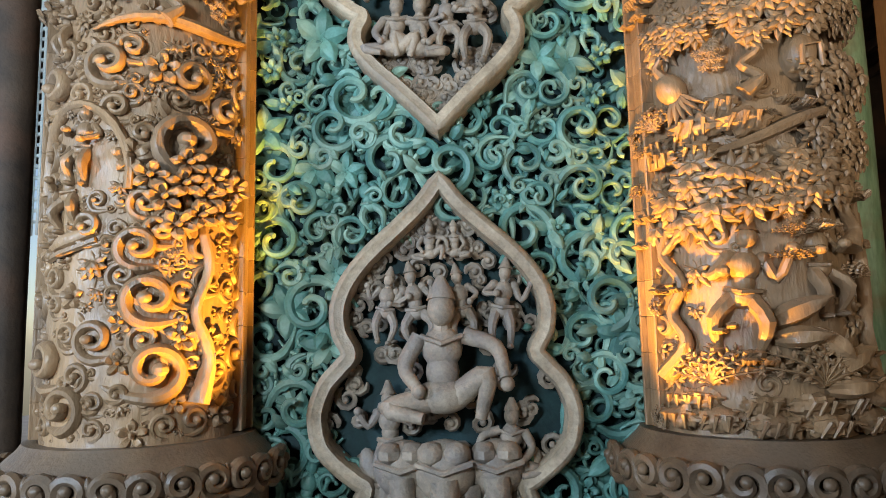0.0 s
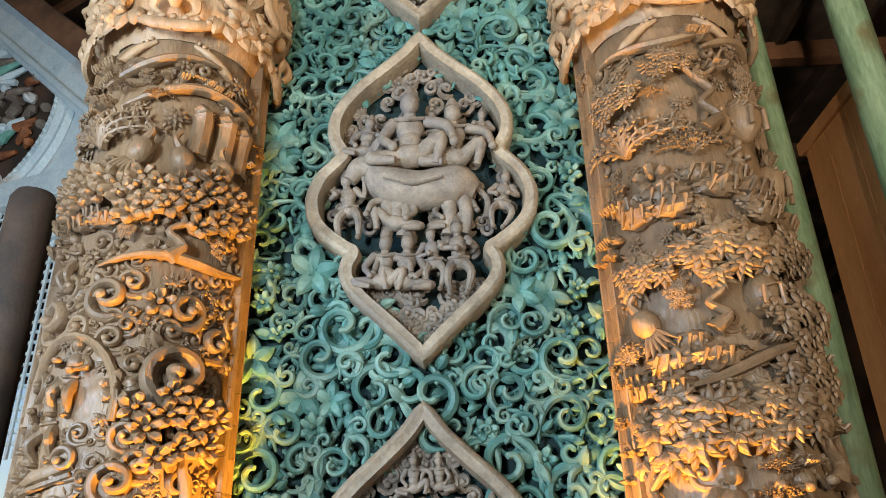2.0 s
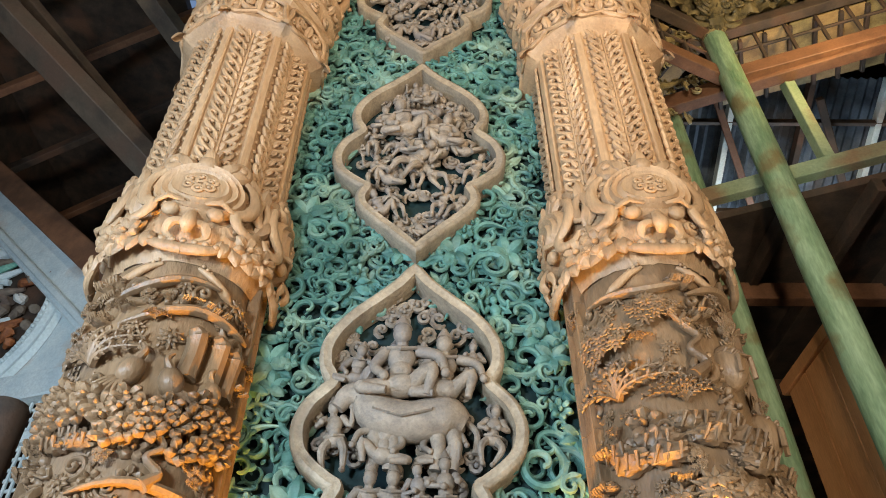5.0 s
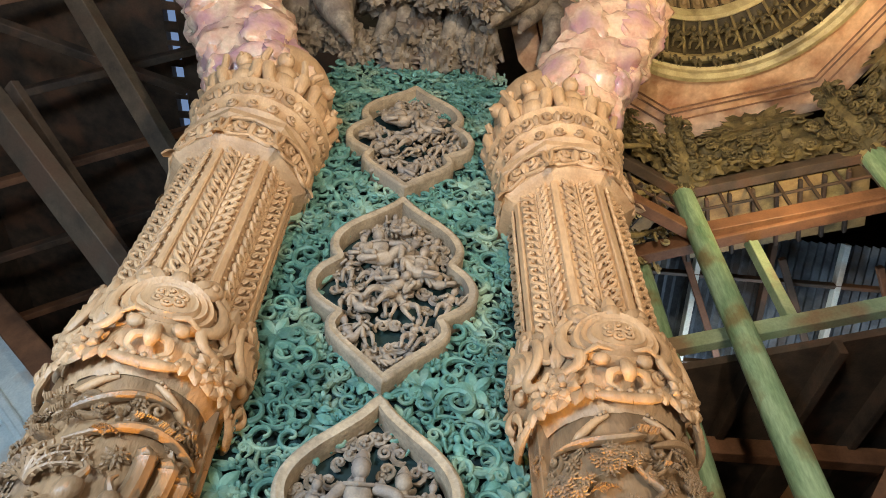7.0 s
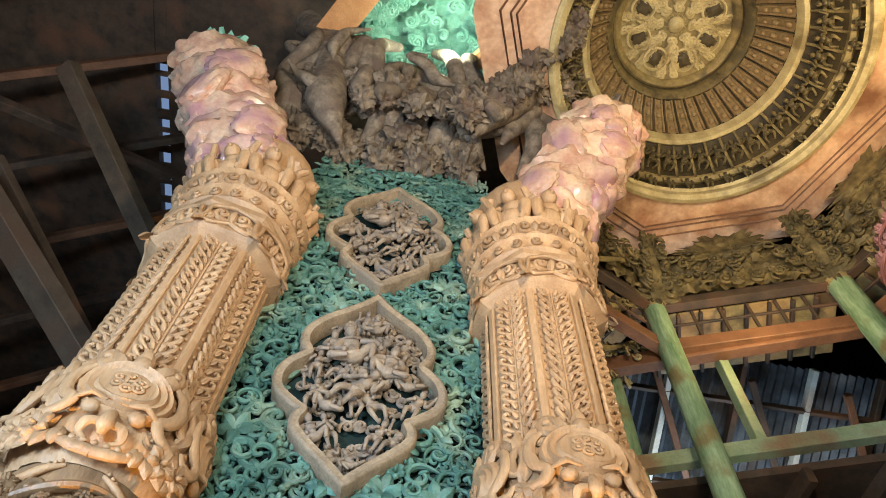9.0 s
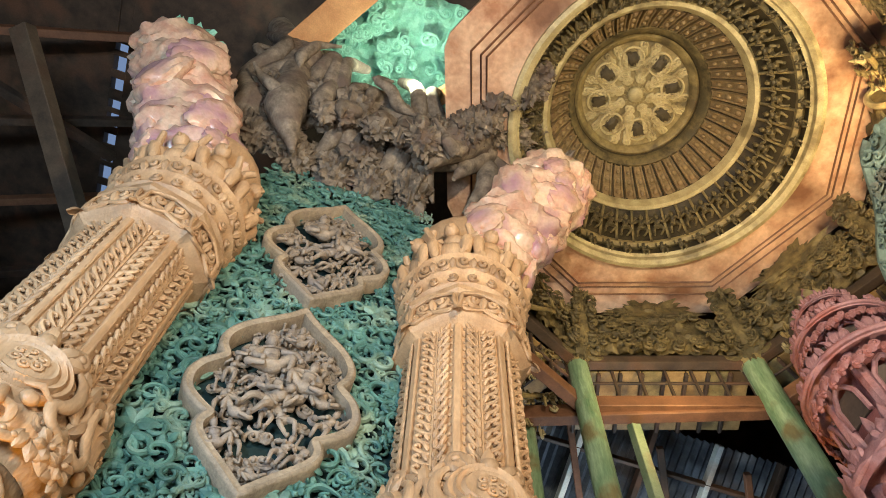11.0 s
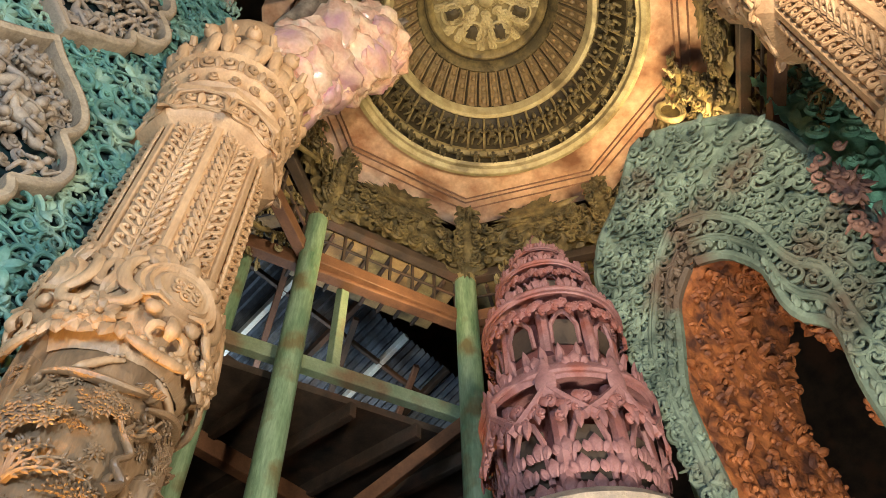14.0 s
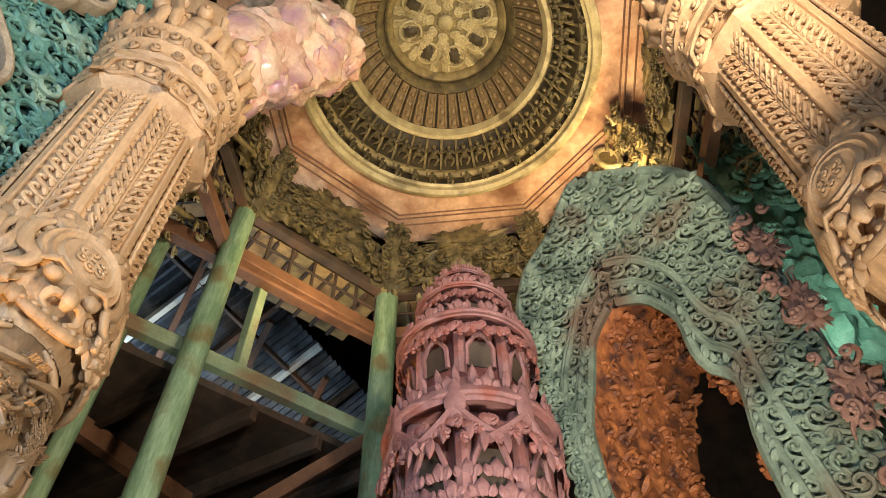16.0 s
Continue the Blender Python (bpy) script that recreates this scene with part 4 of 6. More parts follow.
    rib = Shape().add(box(-0.032, 0.032, -0.03, 0.03, 4.75, 6.5, 0.01)).mesh("rib", WOOD, False)
    motif = Shape().add(tube([(0, -0.004, 4.8), (0, -0.004, 6.42)], 0.012, 6))
    for k in range(17):
        z = 4.84 + k * 0.095
        for s in (-1, 1):
            motif.add(limb([(s * 0.012, -0.004, z - 0.035), (s * 0.05, -0.02, z - 0.025), (s * 0.098, -0.034, z + 0.012), (s * 0.112, -0.036, z + 0.05), (s * 0.085, -0.034, z + 0.062), (s * 0.072, -0.03, z + 0.04)], [0.008, 0.015, 0.018, 0.015, 0.012, 0.009], 7, 3))
            motif.add(leaf(0.075, 0.022, 0.035), pose(s * 0.022, -0.006, z, 0, s * 22, 0)).add(BALL_S, blob(s * 0.128, -0.006, z - 0.005, 0.016))
    motif = motif.mesh("leaf_column", WOOD)
    ap = r8 * math.cos(math.pi / 8)
    for i in range(8):
        part("rib", rib, None, p, at=pose(0, 0, 0, 0, 0, 45 * i + 22.5) @ pose(0, -r8 + 0.012, 0))
        part("leaf_column", motif, None, p, at=pose(0, 0, 0, 0, 0, 45 * i) @ pose(0, -ap + 0.004, 0))
    # capital
    part("capital_band", Shape().add(lathe([(0.46, 6.38), (0.50, 6.40), (0.56, 6.43), (0.60, 6.46), (0.60, 6.50), (0.575, 6.53), (0.575, 6.76), (0.61, 6.79), (0.615, 6.85), (0.54, 6.92)], 8)), WOOD, p, smooth=False, at=pose(0, 0, 0, 0, 0, 22.5))
    sh = Shape()
    for i in range(8):
        s2 = Shape()
        for s in (-1, 1):
            s2.add(spiral(0.062, 1.35, 1.0, 0.022, s, 7, 22, 0.5), pose(s * 0.085, -0.012, 6.645))
            s2.add(spiral(0.034, 1.2, 1.0, 0.014, -s, 6, 16, 0.5), pose(s * 0.175, -0.012, 6.58))
            s2.add(limb([(s * 0.225, -0.01, 6.50), (s * 0.20, -0.03, 6.60), (s * 0.19, -0.03, 6.70), (s * 0.09, -0.035, 6.75), (0, -0.04, 6.77)], [0.022, 0.020, 0.020, 0.020, 0.020], 7))
            s2.add(limb([(s * 0.225, -0.01, 6.52), (s * 0.16, -0.03, 6.47), (s * 0.07, -0.03, 6.50), (0, -0.035, 6.53)], [0.022, 0.022, 0.020, 0.018], 7))
        s2.add(leaf(0.15, 0.04, 0.06), pose(0, -0.01, 6.57))
        sh.add(s2.piece(), pose(0, 0, 0, 0, 0, 45 * i) @ pose(0, -0.575 * math.cos(math.pi / 8), 0))
    part("capital_scrolls", sh, WOOD, p)
    for i in range(8):
        part("corner_leaf", Shape().add(leaf(0.15, 0.05, 0.05), pose(0, 0, 6.49, 30, 180, 0)), WOOD, p, at=pose(0, 0, 0, 0, 0, 45 * i + 22.5) @ pose(0, -0.57, 0))
    part("ring", Shape().add(lathe([(0.52, 6.88), (0.58, 6.93), (0.55, 6.98), (0.56, 7.06), (0.61, 7.11), (0.575, 7.16), (0.59, 7.27), (0.65, 7.36), (0.61, 7.42), (0.40, 7.44)], 48)), WOOD, p)
    sh = Shape()
    for i in range(20):
        sh.add(spiral(0.066, 1.3, 1.1, 0.024, (-1) ** i, 7, 20, 0.5), pose(0, 0, 0, 0, 0, 18 * i) @ pose(0, -0.585, 7.26, 10)).add(leaf(0.12, 0.045, 0.05), pose(0, 0, 0, 0, 0, 18 * i + 9) @ pose(0, -0.575, 7.20, 12))
        sh.add(spiral(0.042, 1.3, 1.2, 0.017, (-1) ** i, 6, 16, 0.5), pose(0, 0, 0, 0, 0, 18 * i + 9) @ pose(0, -0.565, 7.04))
    part("ring_leaves", sh, WOOD, p)
    for i in range(9):
        k = q.uniform(0.92, 1.1)
        squat = Shape().add(BALL, blob(0, -0.03, 0.16, 0.135 * k, 0.13, 0.13 * k)).add(BALL, blob(0.02, -0.02, 0.33 * k, 0.12, 0.10, 0.10)).add(BALL, blob(0, -0.09, 0.46 * k, 0.082, 0.085, 0.09)).add(BALL_S, blob(0, -0.17, 0.45 * k, 0.022, 0.03, 0.025))
        for e in (-1, 1):
            squat.add(limb([(e * 0.09, -0.02, 0.12), (e * 0.17, -0.14, 0.22), (e * 0.14, -0.13, 0.03), (e * 0.13, -0.19, 0.0)], [0.075, 0.065, 0.045, 0.03], 9, 4))
            squat.add(limb([(e * 0.11, -0.02, 0.38 * k), (e * 0.20, -0.05, 0.32 + 0.1 * q.random()), (e * 0.17, -0.13, 0.36 + 0.2 * q.random())], [0.05, 0.045, 0.032], 8, 4))
        part("crouching_figure", squat, WOOD, p, at=pose(0, 0, 0, 0, 0, 40 * i + 10) @ pose(0, -0.46, 7.42, 8, q.uniform(-12, 12)))
    part("capital_core", Shape().add(lathe([(0.42, 7.4), (0.40, 7.7), (0.46, 8.0), (0.55, 8.3), (0.50, 8.5)], 24)), WOOD, p)
    return p


pillar((-1.4, -0.2, 0), 14, 11, "massive carved teak pillar with tree reliefs on scrolled pedestal", (SCROLL_SIDE, SCROLL_TOP, SCROLL_HIGH))
pillar((1.4, -0.2, 0), 0, 23, "massive carved teak pillar with forest scenes beside green panel", (FOREST_LOW, FOREST_MID, FOREST_HIGH))
pillar((3.30, -4.78, 0), 45, 37, "massive carved teak pillar beside the mossy green arch", (FOREST_LOW, SCROLL_TOP, FOREST_HIGH), -1)

# resin-like blocks that lean outward on the capitals
for s, seed in ((-1, 3), (1, 6)):
    ob = thing("capital_block", "translucent rose carved block resting on pillar capital", "carving", group="capital blocks")
    q = random.Random(seed)
    for k in range(6):
        part("lump", Shape().add(rough_ball(s * (1.58 + 0.17 * k), -0.32 - 0.09 * k, 8.2 + 0.38 * k, 0.64, 0.52, 0.48, 0.28, 1.7, seed + k, 44, 28)), CRYSTAL, ob)
    for k in range(16):
        f = (k + 0.5) / 16
        a, w = q.uniform(-150, 150), q.uniform(0.16, 0.3)
        c = pose(s * (1.58 + 0.85 * f), -0.32 - 0.45 * f, 8.1 + 1.9 * f, 0, 0, a)
        part("flame_lobe", Shape().add(rough_ball(0, 0, 0, w, w * 0.6, w * 1.5, 0.3, 1.5, seed * 20 + k, 30, 20)), CRYSTAL, ob, at=c @ pose(0, -0.42, 0, q.uniform(-10, 30), q.uniform(-40, 40), 0))
    part("crest", Shape().add(rough_ball(s * 2.50, -0.80, 10.55, 0.50, 0.45, 0.40, 0.9, 3.0, seed + 9, 40, 26)), MINT if s < 0 else ROOT, ob)


# ---- structure ----
tagged(part("floor", Shape().add(box(-9, 13, -9, 12, -0.2, 0.0, 0.01)), STONE, smooth=False), "dim stone floor of the hall", "floor", kind="structure")
for nm, b in (("wall_south", (-9, 13, -9.2, -9, 0, 14)), ("wall_east", (12.8, 13, -9, 12, 0, 14)), ("wall_north", (-9, 13, 11.8, 12, 0, 14)), ("wall_west", (-9.2, -9, -9, 12, 5.2, 14))):
    tagged(part(nm, Shape().add(box(*b, 0.01)), DARK, smooth=False), "dark timber wall closing the hall", "wall", kind="structure")

# ---- dome over the crossing ----
DX, DY = 3.75, -1.8


def build_dome():
    dome = thing("dome", "gilded carved dome with ringed bands and rosette", "dome", (DX, DY, 0), kind="structure")
    part("rim", Shape().add(lathe([(2.13, 10.98), (2.13, 10.90), (2.07, 10.88), (2.01, 10.92), (2.0, 11.0), (1.96, 11.03)], 96)), GOLD_PALE, dome)
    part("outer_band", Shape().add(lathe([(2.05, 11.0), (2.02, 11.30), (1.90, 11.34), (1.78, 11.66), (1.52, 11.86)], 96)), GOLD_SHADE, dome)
    part("middle_ring", Shape().add(lathe([(1.60, 11.80), (1.56, 11.74), (1.50, 11.75), (1.46, 11.82), (1.44, 11.88)], 96)), GOLD_PALE, dome)
    part("ledge_ring", Shape().add(lathe([(2.03, 11.29), (1.97, 11.25), (1.91, 11.28), (1.90, 11.35)], 96)), GOLD, dome)
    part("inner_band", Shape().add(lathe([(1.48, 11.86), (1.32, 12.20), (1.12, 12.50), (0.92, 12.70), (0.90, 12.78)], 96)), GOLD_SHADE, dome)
    part("rosette_ring", Shape().add(lathe([(0.97, 12.66), (0.93, 12.62), (0.87, 12.66), (0.84, 12.74)], 72)), GOLD, dome)
    part("bead_ring", Shape().add(lathe([(1.12, 12.48), (1.08, 12.44), (1.00, 12.52), (0.98, 12.62)], 72)), GOLD_DARK, dome)
    part("rosette_ground", Shape().add(lathe([(0.90, 12.76), (0.55, 12.80), (0.25, 12.80), (0.01, 12.80)], 48)), GOLD, dome)
    # tapering petal panels of the inner band, each with a raised border and a bud
    def petal_panel():
        rows = [(1.455, 11.90), (1.38, 12.04), (1.30, 12.19), (1.21, 12.33), (1.12, 12.46)]
        half = math.pi / 44 * 0.86
        v, f = [], []
        for r, z in rows:
            for a, d in ((-1, 0.0), (-0.9, 0.035), (-0.6, 0.03), (-0.5, 0.012), (0.5, 0.012), (0.6, 0.03), (0.9, 0.035), (1, 0.0)):
                v.append(((r - d) * math.sin(a * half), (r - d) * math.cos(a * half), z - d * 0.7))
        for j in range(4):
            for i in range(7):
                k = j * 8 + i
                f.append((k, k + 8, k + 9, k + 1))
        sh = Shape().add((np.array(v), f))
        for r, z, w in ((1.38, 12.0, 0.045), (1.27, 12.18, 0.04), (1.17, 12.33, 0.034)):
            sh.add(BALL_S, blob(0, r, z, w, 0.035, w * 1.3, 35))
        return sh.mesh("petal_panel", GOLD_BROWN)
    petal = petal_panel()
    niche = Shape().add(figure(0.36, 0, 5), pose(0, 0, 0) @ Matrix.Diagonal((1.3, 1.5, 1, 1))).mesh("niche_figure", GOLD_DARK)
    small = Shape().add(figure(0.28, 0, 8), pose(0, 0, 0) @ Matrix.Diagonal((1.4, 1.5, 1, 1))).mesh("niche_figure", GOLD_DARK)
    rib2 = Shape().add(tube([(1.90, 0, 11.30), (1.71, 0, 11.60), (1.53, 0, 11.80)], 0.022, 6)).mesh("rib", GOLD)
    for i in range(44):
        a = 360 / 44 * i
        part("petal_panel", petal, None, dome, at=pose(0, 0, 0, 0, 0, a))
        part("rib", rib2, None, dome, at=pose(0, 0, 0, 0, 0, a))
        part("niche_figure", niche, None, dome, at=pose(0, 0, 0, 0, 0, a + 4.1) @ pose(0, 1.84, 11.36, 42))
        part("niche_figure", small, None, dome, at=pose(0, 0, 0, 0, 0, a + 4.1) @ pose(0, 2.0, 11.03, 15))
    for i in range(8):
        a = 45 * i + 15
        part("rosette_cup", Shape().add(lathe([(0.19, 0.03), (0.19, -0.03), (0.165, -0.045), (0.15, 0.0)], 24)), GOLD_PALE, dome, at=pose(0, 0, 0, 0, 0, a) @ pose(0.58, 0, 12.76))
        # A dark lump fills the cup in place of the shade inside it.
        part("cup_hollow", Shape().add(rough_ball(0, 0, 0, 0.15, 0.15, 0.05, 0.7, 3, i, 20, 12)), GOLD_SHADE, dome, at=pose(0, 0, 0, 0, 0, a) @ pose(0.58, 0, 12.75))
        s2 = Shape()
        for k in range(18):
            r = 0.24 + 0.034 * k
            s2.add(spiral(0.07, 1.3, 0.7, 0.026, (-1) ** k, 5, 12, 0.4), pose(0, 0, 0, 0, 0, a + 22 + 9 * math.sin(3 * k)) @ pose(r, 0, 12.765, 90, 0, 60 * k))
        part("rosette_scrolls", s2, GOLD_PALE, dome)
    s2 = Shape()
    for k in range(12):
        s2.add(leaf(0.30, 0.07, 0.06), pose(0, 0, 12.78, 0, 0, 30 * k) @ pose(0, 0.02, 0, -90))
    s2.add(BALL, blob(0, 0, 12.74, 0.13, 0.13, 0.08))
    part("rosette_centre", s2, GOLD_PALE, dome)


build_dome()


def ring_plate(r0, sides, r1, z0, z1, turn):
    """A flat plate with a round hole and a polygonal outer edge."""
    n = 96
    v, f = [], []
    for i in range(n):
        a = 2 * math.pi * i / n
        k = math.cos(math.pi / sides) / math.cos(((a - radians(turn)) % (2 * math.pi / sides)) - math.pi / sides)
        for r, z in ((r0, z0), (r1 * k, z0), (r1 * k, z1), (r0, z1)):
            v.append((r * math.cos(a), r * math.sin(a), z))
    for i in range(n):
        k = (i + 1) % n
        for j in range(4):
            f.append((4 * i + j, 4 * k + j, 4 * k + (j + 1) % 4, 4 * i + (j + 1) % 4))
    return np.array(v), f


ceiling = part("ceiling", Shape().add(ring_plate(2.10, 8, 3.22, 10.98, 11.10, 2), pose(DX, DY, 0)), SOFFIT, smooth=False)
tagged(ceiling, "salmon and ochre painted octagonal ceiling round dome", "ceiling", kind="structure")
roof = Shape().add(box(-9.4, -4.72, -9.4, 12.2, 13.98, 14.2, 0.003)).add(box(-4.50, 13.2, -9.4, 12.2, 13.98, 14.2, 0.003)).add(box(-4.72, -4.50, -9, 0.6, 14.0, 14.2, 0.01)).add(box(-4.72, -4.50, 4.0, 12, 14.0, 14.2, 0.01))
for k in range(9):
    roof.add(box(-4.74, -4.48, 0.72 + 0.36 * k, 0.72 + 0.36 * k + 0.10 + 0.05 * (k % 3), 13.97, 14.0, 0.005))
tagged(part("roof", roof, DARK, smooth=False), "dark roof underside high over hall with light slits", "roof", kind="structure")

for r in (2.62, 2.70, 2.84):
    tagged(part("trim", Shape().add(tube([(DX + r * math.cos(radians(2 + 45 * k)), DY + r * math.sin(radians(2 + 45 * k)), 10.965) for k in range(9)], 0.016, 4)), RED_BEAM), "thin dark painted line on octagonal ceiling", "trim", kind="structure")

# ---- octagon of posts, frieze boards and bracket figures ----
ANG = [2 + 45 * i for i in range(8)]
RV = 3.12


def corner(i, r=RV):
    a = radians(ANG[i % 8])
    return DX + r * math.cos(a), DY + r * math.sin(a)


def post(x, y, top, r, label):
    ob = thing("post", label, "post", (x, y, 0), group="hall posts")
    q = random.Random(int(x * 100))
    prof = [(r * 1.25, 0), (r * 1.25, 0.25), (r * 1.05, 0.3)] + [(r * (1.05 + 0.02 * q.uniform(-1, 1) - 0.1 * k / 12), 0.3 + (top - 0.3) * k / 12) for k in range(13)]
    part("shaft", Shape().add(lathe(prof, 14)), POST, ob)
    part("collar", Shape().add(lathe([(r * 0.95, top - 0.25), (r * 1.15, top - 0.2), (r * 1.1, top - 0.05), (r * 1.2, top)], 16)), GOLD, ob)
    return ob


for i in (0, 1, 2):
    x, y = corner(i)
    post(x, y, 9.7, 0.165 if i != 2 else 0.15, "tall round timber post with worn green paint")
post(3.12, 1.98, 8.9, 0.10, "slim green timber post behind the larger ones")


def frieze(i, q):
    (x0, y0), (x1, y1) = corner(i), corner(i + 1)
    dx, dy = x1 - x0, y1 - y0
    l = math.hypot(dx, dy)
    ob = thing("frieze", "dark gilded carved frieze board with ragged crest between posts", "frieze", ((x0 + x1) / 2, (y0 + y1) / 2, 0), math.degrees(math.atan2(dy, dx)) + 180, "ceiling friezes")
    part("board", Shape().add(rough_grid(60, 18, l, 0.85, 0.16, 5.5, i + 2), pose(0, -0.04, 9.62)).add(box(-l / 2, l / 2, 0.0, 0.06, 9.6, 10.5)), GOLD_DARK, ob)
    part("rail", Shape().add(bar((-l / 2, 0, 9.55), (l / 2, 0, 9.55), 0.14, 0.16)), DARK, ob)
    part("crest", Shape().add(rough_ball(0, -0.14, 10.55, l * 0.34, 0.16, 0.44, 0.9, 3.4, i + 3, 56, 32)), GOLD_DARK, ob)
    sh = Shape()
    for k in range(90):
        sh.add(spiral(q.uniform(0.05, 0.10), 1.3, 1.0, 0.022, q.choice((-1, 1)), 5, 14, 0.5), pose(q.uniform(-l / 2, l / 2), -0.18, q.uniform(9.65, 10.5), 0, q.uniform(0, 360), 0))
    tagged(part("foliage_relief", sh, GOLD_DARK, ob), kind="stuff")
    # slatted gallery below, with a boarded underside
    for k in range(8):
        x = -l / 2 + l * k / 8
        part("gallery_board", Shape().add(box(x + 0.008, x + l / 8 - 0.008, 0.12, 1.15, 9.50, 9.53, 0.006)), GALLERY if k % 3 else GOLD, ob, smooth=False)
        part("gallery_joist", Shape().add(bar((x, 0.12, 9.46), (x, 1.15, 9.46), 0.05, 0.07)), DARK, ob, smooth=False)
    part("lower_rail", Shape().add(bar((-l / 2, 0.1, 8.78), (l / 2, 0.1, 8.78), 0.15, 0.2)), RED_BEAM, ob)
    slat = Shape().add(box(-0.02, 0.02, 0.08, 0.12, 8.8, 9.5, 0.005)).mesh("slat", DARK, False)
    for k in range(7):
        part("slat", slat, None, ob, at=pose(-l / 2 + 0.12 + (l - 0.24) * k / 6, 0, 0))
    part("slat_rail", Shape().add(bar((-l / 2, 0.1, 9.22), (l / 2, 0.1, 9.22), 0.04, 0.035)), DARK, ob)


q7 = random.Random(77)
for i in (0, 1, 2, 7, 6):
    frieze(i, q7)
for i in (0, 1, 2, 3, 7, 6):
    x, y = corner(i, RV - 0.10)
    ob = thing("bracket", "dark gilded carved leafy bracket leaning out from post top", "carving", (x, y, 9.6), ANG[i] - 90, "post brackets")
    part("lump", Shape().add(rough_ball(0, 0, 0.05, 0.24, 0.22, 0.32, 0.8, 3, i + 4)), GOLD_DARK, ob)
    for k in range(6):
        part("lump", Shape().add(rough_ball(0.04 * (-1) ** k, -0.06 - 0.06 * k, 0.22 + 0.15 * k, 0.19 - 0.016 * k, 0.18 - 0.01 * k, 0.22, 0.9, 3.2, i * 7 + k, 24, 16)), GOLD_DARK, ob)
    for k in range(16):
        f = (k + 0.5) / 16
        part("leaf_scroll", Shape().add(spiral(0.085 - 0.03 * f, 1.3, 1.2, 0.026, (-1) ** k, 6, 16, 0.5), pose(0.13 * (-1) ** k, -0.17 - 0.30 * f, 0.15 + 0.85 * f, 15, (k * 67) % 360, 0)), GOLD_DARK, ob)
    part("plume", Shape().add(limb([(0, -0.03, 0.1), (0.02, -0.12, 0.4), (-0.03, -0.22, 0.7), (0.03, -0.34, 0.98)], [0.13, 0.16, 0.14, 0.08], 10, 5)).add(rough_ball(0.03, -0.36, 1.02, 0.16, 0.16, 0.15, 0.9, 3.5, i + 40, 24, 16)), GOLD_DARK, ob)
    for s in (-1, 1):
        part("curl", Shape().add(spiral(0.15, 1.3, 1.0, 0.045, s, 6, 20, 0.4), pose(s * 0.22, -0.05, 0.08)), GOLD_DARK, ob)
# gilded vine swags beside the nearest posts
for n, (x, y, z, s) in enumerate(((3.15, 1.62, 9.0, 0.55), (2.75, 1.75, 8.7, 0.5), (3.35, 1.35, 9.6, 0.5), (5.9, -0.2, 8.6, 0.4), (2.4, 1.9, 9.5, 0.5), (2.95, 0.75, 9.7, 0.6), (3.3, 1.0, 10.3, 0.5), (6.15, -3.45, 10.2, 0.6), (6.3, -3.9, 9.6, 0.6), (5.3, -4.55, 9.0, 0.6), (5.2, -4.7, 8.2, 0.5), (5.7, -3.4, 10.6, 0.4))):
    q = random.Random(60 + n)
    ob = thing("vine_swag", "ochre gilded carved vine bracket fixed by a post top", "carving", (x, y, z), 25, "vine swags")
    part("stem", Shape().add(tube([(-s, 0, -s * 0.9), (-s * 0.4, -0.05, -s * 0.5), (0, -0.05, -s * 0.1), (s * 0.5, 0, s * 0.4)], [0.04, 0.034, 0.03, 0.022], 8)), GOLD, ob)
    for k in range(30):
        part("curl", Shape().add(spiral(q.uniform(0.05, 0.085), 1.3, 1.2, 0.017, q.choice((-1, 1)), 5, 16, 0.6)), (GOLD if k % 3 else GOLD_PALE) if n not in (5, 6, 9, 10) else (GOLD_DARK if k % 3 else GOLD), ob, at=pose(q.uniform(-s, s), q.uniform(-0.15, 0.1), q.uniform(-s * 0.6, s), 0, q.uniform(0, 360), q.uniform(-40, 40)))

# gilded ring frame by the lit frieze
ob = thing("ring_frame", "gilded oval ring frame leaning against the frieze", "carving", (6.0, -3.2, 10.55), -60)
part("ring", Shape().add(tube([(0.17 * math.cos(a), 0.0, 0.26 * math.sin(a)) for a in np.linspace(0, 2 * math.pi, 25)], 0.045, 8)), GOLD_PALE, ob)
part("backing", Shape().add(BALL, blob(0, 0.03, 0, 0.16, 0.04, 0.25)), GOLD, ob)

# aisle timbers beyond the posts
for nm, a, b, w, h, mat, lab in (
        ("tie_beam", (3.05, 1.95, 7.2), (5.95, 0.75, 7.2), 0.13, 0.20, BEAM_GREEN, "worn green tie beam joining posts"),
        ("tie_beam", (2.6, 2.0, 8.75), (6.2, 0.5, 8.75), 0.16, 0.24, RED_BEAM, "reddish upper tie beam under slatted gallery"),
        ("king_post", (4.35, 1.42, 7.3), (4.35, 1.42, 8.7), 0.13, 0.13, BEAM_GREEN, "short green king post between tie beams"),
        ("brace", (3.9, 2.6, 4.3), (6.0, 0.66, 7.1), 0.12, 0.16, RED_BEAM, "diagonal reddish timber brace"),
        ("side_beam", (3.0, 2.0, 6.2), (3.3, 5.5, 6.2), 0.14, 0.2, DARK, "dark timber beam of side aisle")):
    ob = thing(nm, lab, "beam")
    part("timber", Shape().add(bar(a, b, w, h)), mat, ob, smooth=False)


